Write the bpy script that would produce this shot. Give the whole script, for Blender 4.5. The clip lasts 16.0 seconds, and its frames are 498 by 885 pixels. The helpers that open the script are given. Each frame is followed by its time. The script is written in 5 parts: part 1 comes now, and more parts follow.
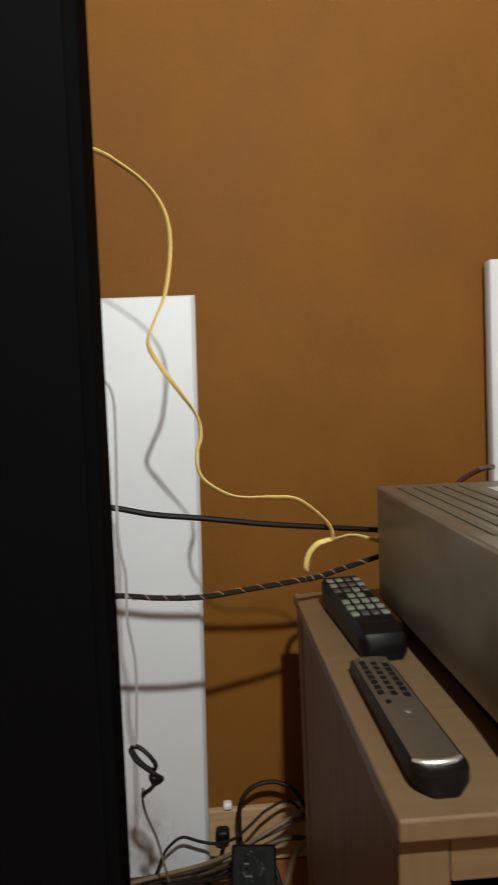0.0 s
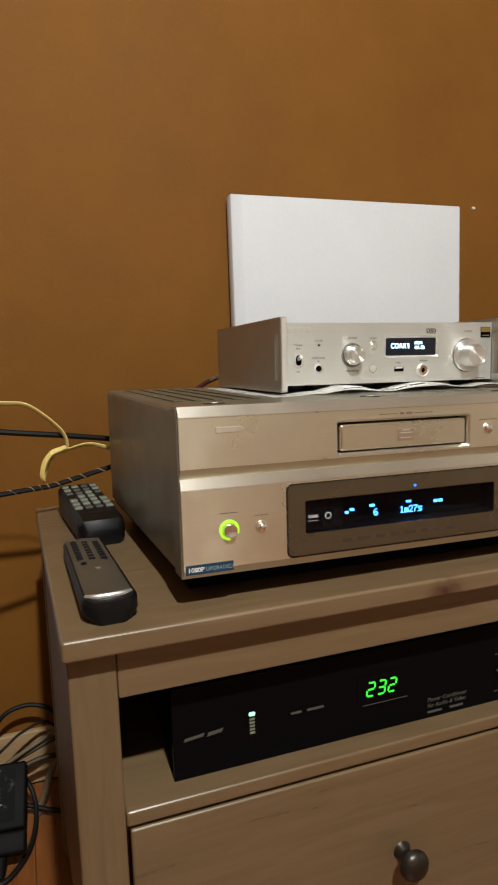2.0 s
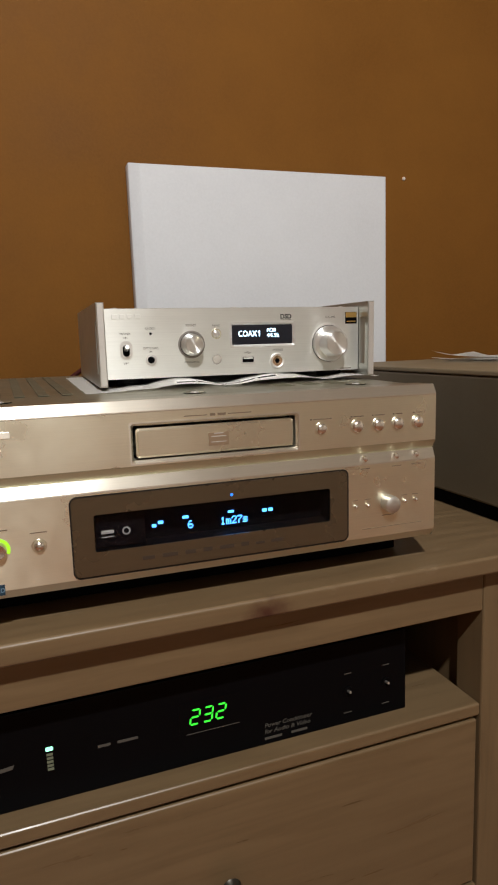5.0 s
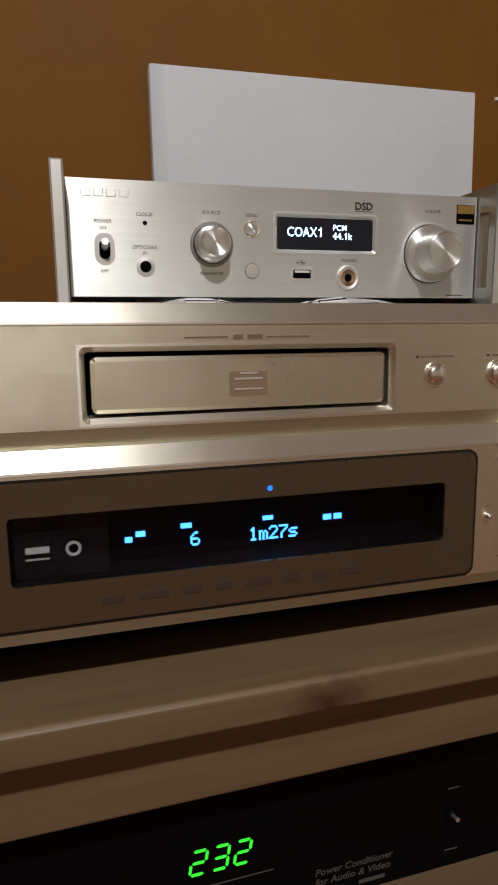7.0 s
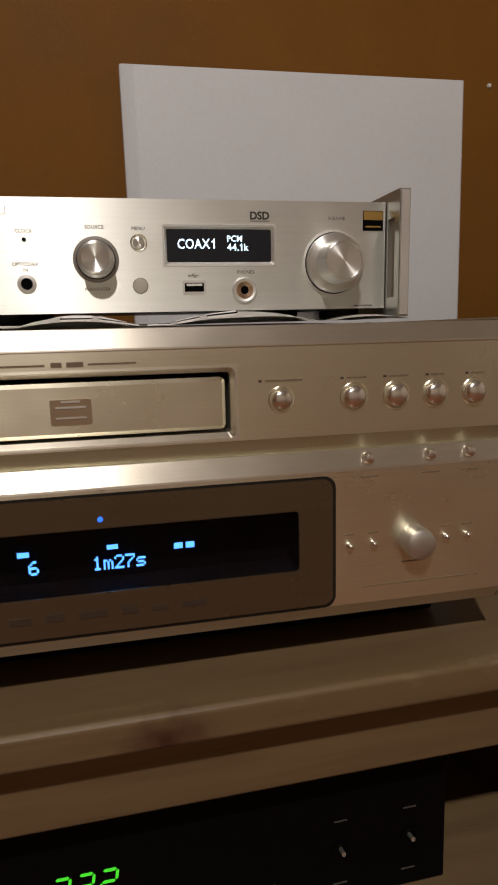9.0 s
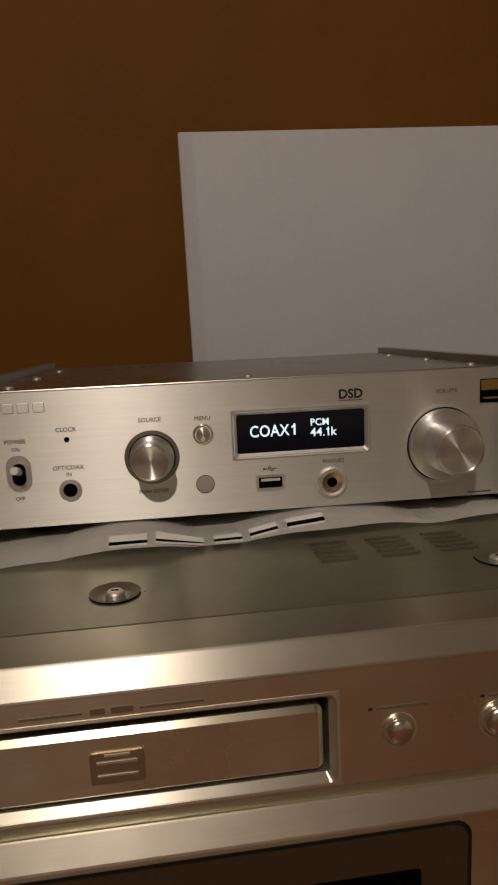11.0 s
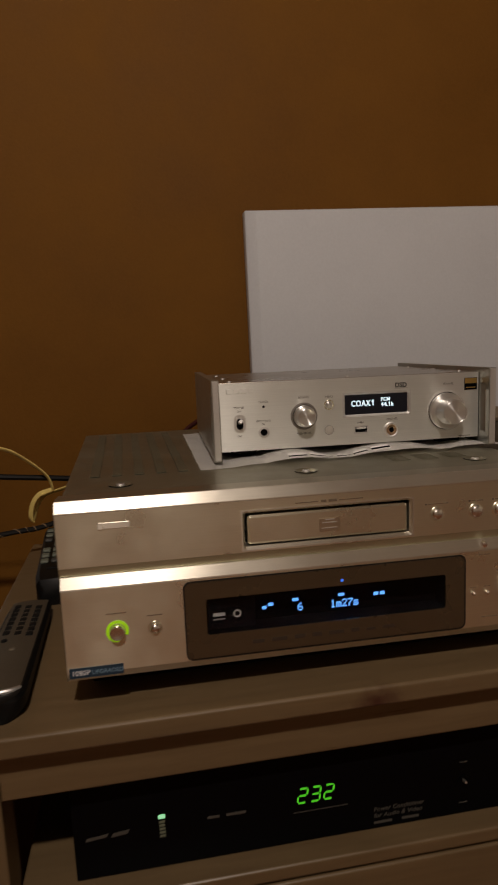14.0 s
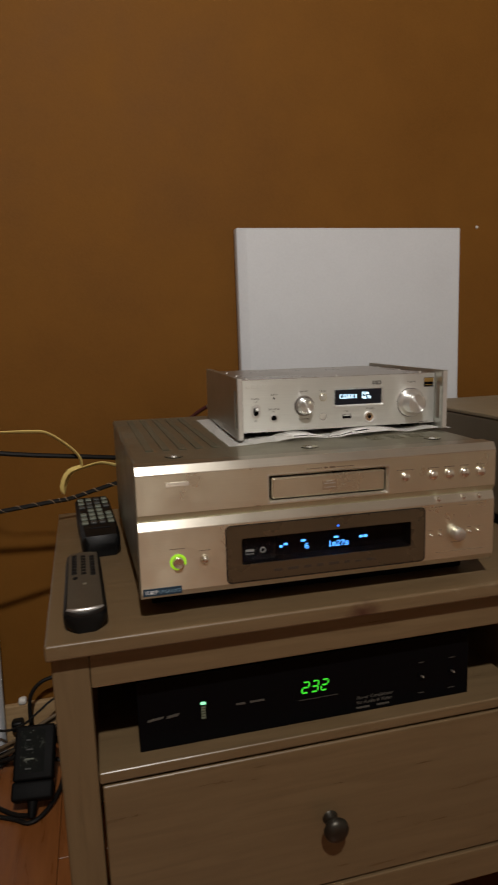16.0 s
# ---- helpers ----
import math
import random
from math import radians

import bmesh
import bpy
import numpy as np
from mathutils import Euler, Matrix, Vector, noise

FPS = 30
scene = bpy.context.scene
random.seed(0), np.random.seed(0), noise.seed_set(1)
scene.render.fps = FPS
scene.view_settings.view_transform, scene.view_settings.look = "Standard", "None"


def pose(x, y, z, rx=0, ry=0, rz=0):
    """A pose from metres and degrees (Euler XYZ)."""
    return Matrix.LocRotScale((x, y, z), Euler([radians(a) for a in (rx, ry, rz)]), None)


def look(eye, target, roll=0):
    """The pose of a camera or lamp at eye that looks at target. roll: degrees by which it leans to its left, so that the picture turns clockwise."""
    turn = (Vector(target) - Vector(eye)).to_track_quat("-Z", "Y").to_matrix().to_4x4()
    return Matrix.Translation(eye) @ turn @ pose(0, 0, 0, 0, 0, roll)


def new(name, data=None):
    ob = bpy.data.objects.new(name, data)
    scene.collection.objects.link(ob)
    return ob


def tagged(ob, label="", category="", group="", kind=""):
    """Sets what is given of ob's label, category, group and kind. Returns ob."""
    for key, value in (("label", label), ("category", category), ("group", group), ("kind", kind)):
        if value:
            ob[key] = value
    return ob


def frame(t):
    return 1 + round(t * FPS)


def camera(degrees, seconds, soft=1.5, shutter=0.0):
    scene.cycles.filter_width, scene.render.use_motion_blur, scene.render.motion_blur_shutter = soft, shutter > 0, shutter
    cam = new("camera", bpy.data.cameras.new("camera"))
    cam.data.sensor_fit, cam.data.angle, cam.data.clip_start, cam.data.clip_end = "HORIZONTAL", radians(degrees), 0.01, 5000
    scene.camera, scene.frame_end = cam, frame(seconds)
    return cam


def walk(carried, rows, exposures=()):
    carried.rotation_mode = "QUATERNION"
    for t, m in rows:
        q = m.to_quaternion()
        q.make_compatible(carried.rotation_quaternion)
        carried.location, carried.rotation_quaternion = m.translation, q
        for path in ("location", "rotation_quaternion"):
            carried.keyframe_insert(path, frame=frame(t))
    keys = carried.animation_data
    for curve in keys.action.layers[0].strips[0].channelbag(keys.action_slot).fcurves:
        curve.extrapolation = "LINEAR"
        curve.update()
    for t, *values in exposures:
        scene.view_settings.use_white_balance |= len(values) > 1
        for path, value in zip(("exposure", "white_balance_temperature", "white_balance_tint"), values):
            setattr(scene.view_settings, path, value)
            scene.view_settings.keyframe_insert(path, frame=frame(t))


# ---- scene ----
cam = camera(43.3, 16.0, soft=2.0, shutter=0.3)
PATH = [
    (0, (-0.219, -0.444, 0.879), (-0.126, 1.549, 0.746), -2.6),
    (0.5, (-0.175, -0.46, 0.844), (0.148, 1.508, 0.687), -2.4),
    (1, (-0.151, -0.482, 0.812), (0.344, 1.446, 0.622), -2.2),
    (1.5, (-0.139, -0.494, 0.79), (0.451, 1.405, 0.572), -2.0),
    (2, (-0.115, -0.506, 0.779), (0.543, 1.368, 0.545), -2.0),
    (2.5, (-0.097, -0.512, 0.774), (0.606, 1.344, 0.527), -2.0),
    (3, (-0.082, -0.515, 0.771), (0.654, 1.326, 0.508), -2.0),
    (3.5, (-0.069, -0.517, 0.773), (0.676, 1.318, 0.494), -2.1),
    (4, (-0.03, -0.525, 0.794), (0.702, 1.313, 0.5), -2.3),
    (4.2, (-0.003, -0.535, 0.807), (0.72, 1.305, 0.505), -2.2),
    (6.3, (0.111, -0.324, 0.737), (0.683, 1.565, 0.412), -1.5),
    (6.5, (0.118, -0.296, 0.733), (0.682, 1.595, 0.404), -1.2),
    (7, (0.142, -0.271, 0.732), (0.685, 1.625, 0.402), -1.2),
    (7.5, (0.163, -0.276, 0.73), (0.691, 1.623, 0.388), -1.3),
    (8, (0.187, -0.287, 0.732), (0.689, 1.617, 0.38), -1.6),
    (8.2, (0.2, -0.29, 0.733), (0.686, 1.618, 0.381), -1.7),
    (10.3, (0.255, -0.222, 0.811), (0.555, 1.723, 0.454), -2.7),
    (10.5, (0.25, -0.208, 0.827), (0.53, 1.741, 0.48), -3.0),
    (11, (0.246, -0.188, 0.847), (0.483, 1.77, 0.517), -3.1),
    (11.5, (0.248, -0.184, 0.851), (0.455, 1.78, 0.533), -3.2),
    (12, (0.251, -0.185, 0.85), (0.438, 1.782, 0.541), -3.2),
    (12.5, (0.239, -0.201, 0.847), (0.431, 1.767, 0.548), -2.8),
    (13, (0.191, -0.273, 0.845), (0.429, 1.691, 0.557), -2.5),
    (13.5, (0.133, -0.381, 0.851), (0.427, 1.577, 0.569), -2.3),
    (14, (0.076, -0.488, 0.855), (0.396, 1.466, 0.576), -2.9),
    (14.5, (0.005, -0.566, 0.883), (0.315, 1.389, 0.598), -3.1),
    (15, (-0.064, -0.635, 0.91), (0.246, 1.319, 0.619), -3.0),
    (15.5, (-0.063, -0.649, 0.894), (0.275, 1.298, 0.583), -2.7),
    (16, (-0.033, -0.659, 0.878), (0.432, 1.26, 0.557), -2.1),
]
EXPOSURES = [(0, 0.10, 6150, 1), (2.0, 0.10, 6150, 2), (4.2, 0.16, 6200, 3), (6.3, -1.0, 6050, 7), (6.5, -0.97, 6050, 7), (7.0, -0.72, 6050, 7), (8.2, -0.72, 6150, 8), (10.3, -1.77, 7500, 12), (12.0, -1.93, 7500, 14), (13.0, -1.93, 7450, 13), (13.5, -1.6, 7400, 14), (14.5, -1.45, 7200, 14), (15.0, -1.02, 6700, 11), (15.5, -0.88, 6450, 7), (16, -0.82, 6450, 6)]
walk(cam, [(t, look(eye, target, roll)) for t, eye, target, roll in PATH], EXPOSURES)

# ---- light ----
world = bpy.data.worlds.new("night")
world.use_nodes = True
world.node_tree.nodes["Background"].inputs[0].default_value = (0.02, 0.018, 0.015, 1)
world.node_tree.nodes["Background"].inputs[1].default_value = 0.05
scene.world = world
LAMP = Vector((-0.03, -1.30, 2.25))
bulb = bpy.data.lights.new("ceiling_bulb", "POINT")
bulb.energy, bulb.shadow_soft_size, bulb.color = 206, 0.035, (1.0, 0.925, 0.885)
new("ceiling_bulb_light", bulb).location = LAMP

# ---- materials ----


class Mat:
    """A small builder for node materials."""

    def __init__(self, name, color=(0.5, 0.5, 0.5), rough=0.5, metal=0.0, spec=0.5, coat=0.0):
        self.m = bpy.data.materials.new(name)
        self.m.use_nodes = True
        self.n, self.l = self.m.node_tree.nodes, self.m.node_tree.links
        self.b = self.n["Principled BSDF"]
        self.b.inputs["Base Color"].default_value = (*color, 1)
        self.b.inputs["Roughness"].default_value = rough
        self.b.inputs["Metallic"].default_value = metal
        self.b.inputs["Specular IOR Level"].default_value = spec
        self.b.inputs["Coat Weight"].default_value = coat
        self.color, self.rough = color, rough

    def coords(self, scale=(1, 1, 1)):
        tc, mp = self.n.new("ShaderNodeTexCoord"), self.n.new("ShaderNodeMapping")
        mp.inputs["Scale"].default_value = scale
        self.l.new(tc.outputs["Object"], mp.inputs["Vector"])
        return mp.outputs["Vector"]

    def noise(self, scale, stretch=(1, 1, 1), detail=4, rough=0.55, distortion=0.0):
        t = self.n.new("ShaderNodeTexNoise")
        t.inputs["Scale"].default_value, t.inputs["Detail"].default_value = scale, detail
        t.inputs["Roughness"].default_value, t.inputs["Distortion"].default_value = rough, distortion
        self.l.new(self.coords(stretch), t.inputs["Vector"])
        return t.outputs["Fac"]

    def ramp(self, fac, stops):
        r = self.n.new("ShaderNodeValToRGB")
        while len(r.color_ramp.elements) < len(stops):
            r.color_ramp.elements.new(0.5)
        for e, (p, c) in zip(r.color_ramp.elements, stops):
            e.position, e.color = p, (*c, 1) if len(c) == 3 else c
        self.l.new(fac, r.inputs["Fac"])
        return r.outputs["Color"]

    def mix(self, a, b, fac, blend="MIX"):
        x = self.n.new("ShaderNodeMix")
        x.data_type, x.blend_type = "RGBA", blend
        for socket, value in ((x.inputs[6], a), (x.inputs[7], b), (x.inputs[0], fac)):
            if isinstance(value, tuple):
                socket.default_value = (*value, 1)
            elif isinstance(value, (int, float)):
                socket.default_value = value
            else:
                self.l.new(value, socket)
        return x.outputs[2]

    def span(self, fac, lo, hi, a=0.3, b=0.7):
        r = self.n.new("ShaderNodeMapRange")
        r.inputs[1].default_value, r.inputs[2].default_value = a, b
        r.inputs[3].default_value, r.inputs[4].default_value = lo, hi
        self.l.new(fac, r.inputs[0])
        return r.outputs[0]

    def set(self, socket, value):
        self.l.new(value, self.b.inputs[socket])
        return self

    def bump(self, height, strength=0.2, distance=0.001):
        u = self.n.new("ShaderNodeBump")
        u.inputs["Strength"].default_value, u.inputs["Distance"].default_value = strength, distance
        self.l.new(height, u.inputs["Height"])
        self.l.new(u.outputs["Normal"], self.b.inputs["Normal"])
        return self

    def glow(self, color, strength):
        self.b.inputs["Emission Color"].default_value = (*color, 1)
        self.b.inputs["Emission Strength"].default_value = strength
        return self

    def brushed(self, amount, along):
        self.b.inputs["Anisotropic"].default_value = amount
        v = self.n.new("ShaderNodeCombineXYZ")
        for k in range(3):
            v.inputs[k].default_value = along[k]
        self.l.new(v.outputs[0], self.b.inputs["Tangent"])
        return self


def wood(name, dark, light, stretch, seed_scale=9, rough=0.5, spec=0.5):
    w = Mat(name, light, rough, 0.0, spec)
    grain = w.noise(60, stretch, 6, 0.6, 0.6)
    broad = w.noise(seed_scale, tuple(0.35 + 0.65 * k for k in stretch), 3, 0.5, 0.4)
    col = w.ramp(grain, [(0.3, dark), (0.62, light)])
    tint = tuple(0.8 * c for c in light)
    w.set("Base Color", w.mix(col, tint, w.span(broad, 0, 0.55)))
    w.set("Roughness", w.span(grain, rough - 0.08, rough + 0.1))
    w.bump(grain, 0.12, 0.0006)
    return w.m


def paint(name, a, b, rough, bump=0.2, scale=7, spec=0.16):
    p = Mat(name, a, rough)
    big, fine = p.noise(scale, (1, 1, 1), 5, 0.6), p.noise(220, (1, 1, 1), 3, 0.6)
    p.set("Base Color", p.mix(p.ramp(big, [(0.3, a), (0.7, b)]), tuple(1.12 * c for c in b), p.span(fine, 0, 0.3)))
    p.set("Roughness", p.span(big, rough - 0.06, rough + 0.08))
    p.b.inputs["Specular IOR Level"].default_value = spec
    p.bump(p.mix(fine, p.noise(38, (1, 1, 1), 4, 0.6), 0.5), bump, 0.0015)
    return p.m


def metal(name, color, rough, amount=0.0, along=(0, 0, 1), weight=1.0, grain=(3, 300, 300), wear=0.06):
    m = Mat(name, color, rough, weight)
    g = m.noise(4, grain, 3, 0.7)
    big = m.noise(14, (1, 1, 1), 4, 0.6)
    tone = m.mix(color, tuple(c * 0.92 for c in color), m.span(g, 0, 1))
    m.set("Base Color", m.mix(tone, tuple(c * 0.84 for c in color), m.span(m.noise(5, (1, 1, 1), 5, 0.65), 0, 0.8, 0.4, 0.7)))
    m.set("Roughness", m.span(big, rough - wear, rough + wear))
    m.bump(g, 0.05, 0.0003)
    if amount:
        m.brushed(amount, along)
    return m.m


M = {}
M["wall"] = paint("brown_wall_paint", (0.155, 0.0655, 0.0118), (0.193, 0.083, 0.0147), 0.62, 0.3, 5, 0.09)
# for the unseen walls: pale, so the metal fronts reflect more light
M["pale_wall"] = paint("pale_bounce_wall", (0.74, 0.68, 0.575), (0.79, 0.73, 0.62), 0.6, 0.2, 4)
M["ceiling"] = paint("ceiling_paint", (0.40, 0.36, 0.31), (0.46, 0.42, 0.37), 0.8)
M["panel"] = paint("white_panel", (0.615, 0.633, 0.655), (0.655, 0.673, 0.695), 0.55, 0.02)


def smudged():
    """White board with grey smudges in patches near its foot."""
    p = Mat("white_panel_smudged", (0.79, 0.79, 0.79), 0.52)
    spot = p.n.new("ShaderNodeVectorMath")
    spot.operation = "DISTANCE"
    spot.inputs[1].default_value = (-0.40, 0.674, 0.075)
    p.l.new(p.coords(), spot.inputs[0])
    rub = p.span(p.noise(22, (1, 1, 0.7), 6, 0.7), 0, 1, 0.42, 0.66)
    near = p.span(spot.outputs["Value"], 1, 0, 0.02, 0.10)
    both = p.n.new("ShaderNodeMath")
    both.operation = "MULTIPLY"
    p.l.new(rub, both.inputs[0])
    p.l.new(near, both.inputs[1])
    clean = p.ramp(p.noise(4, (1, 1, 1), 4), [(0.3, (0.645, 0.685, 0.715)), (0.7, (0.69, 0.73, 0.76))])
    p.set("Base Color", p.mix(clean, (0.34, 0.32, 0.29), both.outputs[0]))
    p.bump(p.noise(200), 0.05, 0.0008)
    return p.m


M["panel_dirty"] = smudged()

M["base"] = wood("baseboard_wood", (0.34, 0.22, 0.10), (0.46, 0.31, 0.16), (0.15, 2, 2))
M["floor"] = wood("laminate", (0.165, 0.053, 0.0135), (0.275, 0.096, 0.025), (1.6, 0.12, 1), 5, 0.32)
M["gap"] = Mat("dark_joint", (0.02, 0.012, 0.008), 0.8).m
M["wood_x"] = wood("grey_brown_wood", (0.126, 0.083, 0.042), (0.172, 0.115, 0.058), (0.12, 1.6, 1.6), 7, 0.34)
M["wood_z"] = wood("grey_brown_wood_upright", (0.126, 0.083, 0.042), (0.172, 0.115, 0.058), (1.6, 1.6, 0.12), 7, 0.48, 0.25)


def knotted():
    """The bench top's wood, with one dark knot in its front edge and pale scuffs."""
    w = Mat("knotted_wood", (0.27, 0.2, 0.12), 0.48)
    grain = w.noise(60, (0.12, 1.6, 1.6), 6, 0.6, 0.6)
    broad = w.noise(7, (0.43, 1.4, 1.4), 3, 0.5, 0.4)
    col = w.mix(w.ramp(grain, [(0.3, (0.126, 0.083, 0.042)), (0.62, (0.172, 0.115, 0.058))]), (0.147, 0.097, 0.049), w.span(broad, 0, 0.55))
    far = w.n.new("ShaderNodeVectorMath")
    far.operation = "DISTANCE"
    far.inputs[1].default_value = (0.254 * 0.6, -0.012, 0.558)
    w.l.new(w.coords((0.6, 1, 1)), far.inputs[0])
    edge = w.n.new("ShaderNodeMath")
    edge.operation = "MULTIPLY_ADD"
    edge.inputs[1].default_value = 0.012
    w.l.new(w.noise(130, (1, 1, 1), 3), edge.inputs[0])
    w.l.new(far.outputs["Value"], edge.inputs[2])
    col = w.mix((0.058, 0.021, 0.013), col, w.span(edge.outputs[0], 0, 1, 0.010, 0.023))
    scuff = w.noise(26, (0.5, 1, 1), 6, 0.75)
    w.set("Base Color", w.mix(col, (0.32, 0.25, 0.17), w.span(scuff, 0, 0.35, 0.62, 0.74)))
    w.set("Roughness", w.span(grain, 0.30, 0.46))
    w.bump(grain, 0.12, 0.0006)
    return w.m


M["wood_top"] = knotted()
M["champagne"] = metal("champagne_aluminium", (0.90, 0.865, 0.69), 0.30, 0.74, (0, 0, 1), 0.95)
# same champagne metal, its colour darkened for the shade on the step
M["champagne_step_shaded"] = metal("champagne_step_shaded", (0.62, 0.60, 0.43), 0.5, 0.3, (0, 0, 1), 0.9)
M["champagne_edge"] = metal("champagne_bevel", (0.86, 0.82, 0.71), 0.37, 0.80, (0, 0, 1), 0.92)
M["case"] = metal("grey_champagne_case", (0.30, 0.28, 0.205), 0.38, 0.0, (0, 0, 1), 0.75, (60, 60, 60), 0.11)
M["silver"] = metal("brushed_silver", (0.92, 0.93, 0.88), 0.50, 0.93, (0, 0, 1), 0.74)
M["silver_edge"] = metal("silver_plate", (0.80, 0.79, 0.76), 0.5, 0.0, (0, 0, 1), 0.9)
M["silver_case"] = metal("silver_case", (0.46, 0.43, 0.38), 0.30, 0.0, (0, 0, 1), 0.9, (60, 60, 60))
M["side_silver"] = metal("silver_side_plate", (0.48, 0.48, 0.44), 0.34, 0.0, (0, 0, 1), 0.9)
M["case_dark"] = metal("dark_vent_channel", (0.17, 0.16, 0.11), 0.5, 0.0, (0, 0, 1), 0.5, (60, 60, 60), 0.1)
M["ledge"] = metal("olive_metal_ledge", (0.42, 0.38, 0.29), 0.32, 0.3, (0, 0, 1), 0.85)
M["brick"] = Mat("brick_plastic", (0.004, 0.004, 0.004), 0.6, 0.0, 0.12).m
# dark brown for the window's painted shadow and the lens rim
M["shadow_and_rim"] = Mat("brown_shadow_and_rim", (0.014, 0.010, 0.007), 0.7, 0.0, 0.2).m
turned_metal = Mat("turned_aluminium", (0.84, 0.84, 0.82), 0.38, 0.9)
turned_metal.b.inputs["Anisotropic"].default_value = 0.9
turned_metal.b.inputs["Anisotropic Rotation"].default_value = 0.25
spin = turned_metal.n.new("ShaderNodeTangent")
spin.direction_type, spin.axis = "RADIAL", "Y"
turned_metal.l.new(spin.outputs[0], turned_metal.b.inputs["Tangent"])
turned_metal.set("Roughness", turned_metal.span(turned_metal.noise(90), 0.30, 0.40))
M["knob"] = turned_metal.m
M["jog"] = metal("satin_knob", (0.62, 0.60, 0.55), 0.42, 0.0, (0, 0, 1), 0.9, (40, 40, 40), 0.04)
M["dome"] = Mat("polished_button", (0.80, 0.76, 0.70), 0.22, 0.95).m
M["black"] = Mat("black_plastic", (0.004, 0.004, 0.004), 0.45, 0.0, 0.22).m
M["matt_black"] = Mat("matt_black", (0.002, 0.002, 0.0025), 0.75, 0.0, 0.04).m
M["alu_black"] = Mat("black_anodised", (0.0025, 0.0025, 0.003), 0.35, 0.0, 0.06).m
M["glass_black"] = Mat("display_glass", (0.003, 0.006, 0.014), 0.08, 0.0, 0.5, 0.3).m
M["smoked"] = metal("smoked_window", (0.15, 0.115, 0.070), 0.28, 0.3, (0, 0, 1), 0.7, (3, 90, 90), 0.03)
M["display"] = Mat("display_filter", (0.003, 0.003, 0.004), 0.14, 0.0, 0.16).m
glass = Mat("clear_pane", (0.72, 0.74, 0.78), 0.04, 0.0, 0.4)
glass.b.inputs["Transmission Weight"].default_value = 1.0
glass.b.inputs["IOR"].default_value = 1.16
M["pane"] = glass.m
M["print"] = Mat("dark_print", (0.15, 0.135, 0.12), 0.6).m
M["print_light"] = Mat("pale_print", (0.32, 0.30, 0.27), 0.5).m
M["print_tan"] = Mat("tan_print", (0.17, 0.125, 0.08), 0.5).m
M["print_brown"] = Mat("brown_print", (0.045, 0.03, 0.02), 0.5).m
M["emblem"] = Mat("raised_emblem", (0.76, 0.76, 0.72), 0.46, 0.75).m
M["blue_sticker"] = Mat("blue_sticker", (0.012, 0.038, 0.065), 0.4).m
M["white_ink"] = Mat("white_ink", (0.75, 0.75, 0.75), 0.5).m
M["blue_light"] = Mat("blue_display_light", (0.05, 0.1, 0.2), 0.5).glow((0.09, 0.37, 1.0), 5.6).m
M["blue_led"] = Mat("blue_led", (0.02, 0.05, 0.3), 0.4).glow((0.02, 0.16, 1.0), 3.0).m
M["oled"] = Mat("display_letters", (0.3, 0.4, 0.5), 0.5).glow((0.62, 0.86, 1.0), 4.0).m
M["green"] = Mat("green_digits", (0.02, 0.2, 0.02), 0.5).glow((0.07, 0.9, 0.035), 1.6).m
M["green_white"] = Mat("pale_green_led", (0.1, 0.3, 0.15), 0.5).glow((0.35, 1.0, 0.55), 2.2).m
M["lime"] = Mat("lime_ring", (0.2, 0.4, 0.01), 0.4).glow((0.36, 0.78, 0.02), 1.1).m
M["gold"] = Mat("gold_foil", (0.62, 0.40, 0.12), 0.35, 0.8).m
M["copper"] = Mat("socket_ring", (0.70, 0.52, 0.38), 0.22, 1.0).m
M["yellow"] = paint("yellow_cable_sheath", (0.78, 0.59, 0.18), (0.85, 0.66, 0.23), 0.45, 0.02, 20)
M["cable"] = Mat("black_cable_sheath", (0.007, 0.006, 0.005), 0.6, 0.0, 0.25).m
M["cable_pale"] = Mat("tan_thread", (0.30, 0.20, 0.11), 0.7).m
M["cable_brown"] = Mat("brown_cable_sheath", (0.055, 0.036, 0.019), 0.6).m
M["red_cable"] = Mat("dark_red_cable", (0.06, 0.012, 0.01), 0.5).m
M["grey_cable"] = Mat("grey_cable", (0.36, 0.355, 0.34), 0.6).m
M["rubber"] = Mat("grey_rubber_key", (0.15, 0.165, 0.125), 0.6).m
M["rubber_dim"] = Mat("dull_rubber_key", (0.05, 0.05, 0.045), 0.6).m
M["cream_cable"] = Mat("cream_cable_sheath", (0.15, 0.105, 0.06), 0.6).m
M["dark_key"] = Mat("dark_key", (0.006, 0.006, 0.006), 0.55, 0.0, 0.15).m
M["remote_silver"] = metal("remote_silver", (0.32, 0.28, 0.21), 0.40, 0.0, (0, 0, 1), 0.6, (80, 80, 80))
M["foam"] = paint("white_foam_sheet", (0.87, 0.86, 0.83), (0.91, 0.90, 0.87), 0.45, 0.05, 40, 0.5)
M["bronze"] = metal("dark_bronze", (0.055, 0.050, 0.040), 0.38, 0.0, (0, 0, 1), 0.8, (60, 60, 60))
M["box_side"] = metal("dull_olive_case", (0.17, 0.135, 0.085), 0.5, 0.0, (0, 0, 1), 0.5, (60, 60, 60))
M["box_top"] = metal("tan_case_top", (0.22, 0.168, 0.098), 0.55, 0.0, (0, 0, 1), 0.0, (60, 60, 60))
worn = Mat("worn_label", (0.012, 0.013, 0.012), 0.7, 0.0, 0.05)
flecks = worn.noise(120, (1, 1, 0.6), 5, 0.7)
patch = worn.noise(34, (1, 1, 1), 3, 0.5)
worn.set("Base Color", worn.mix((0.010, 0.011, 0.010), worn.ramp(flecks, [(0.56, (0.012, 0.013, 0.011)), (0.72, (0.20, 0.21, 0.18))]), worn.span(patch, 0, 1, 0.44, 0.58)))
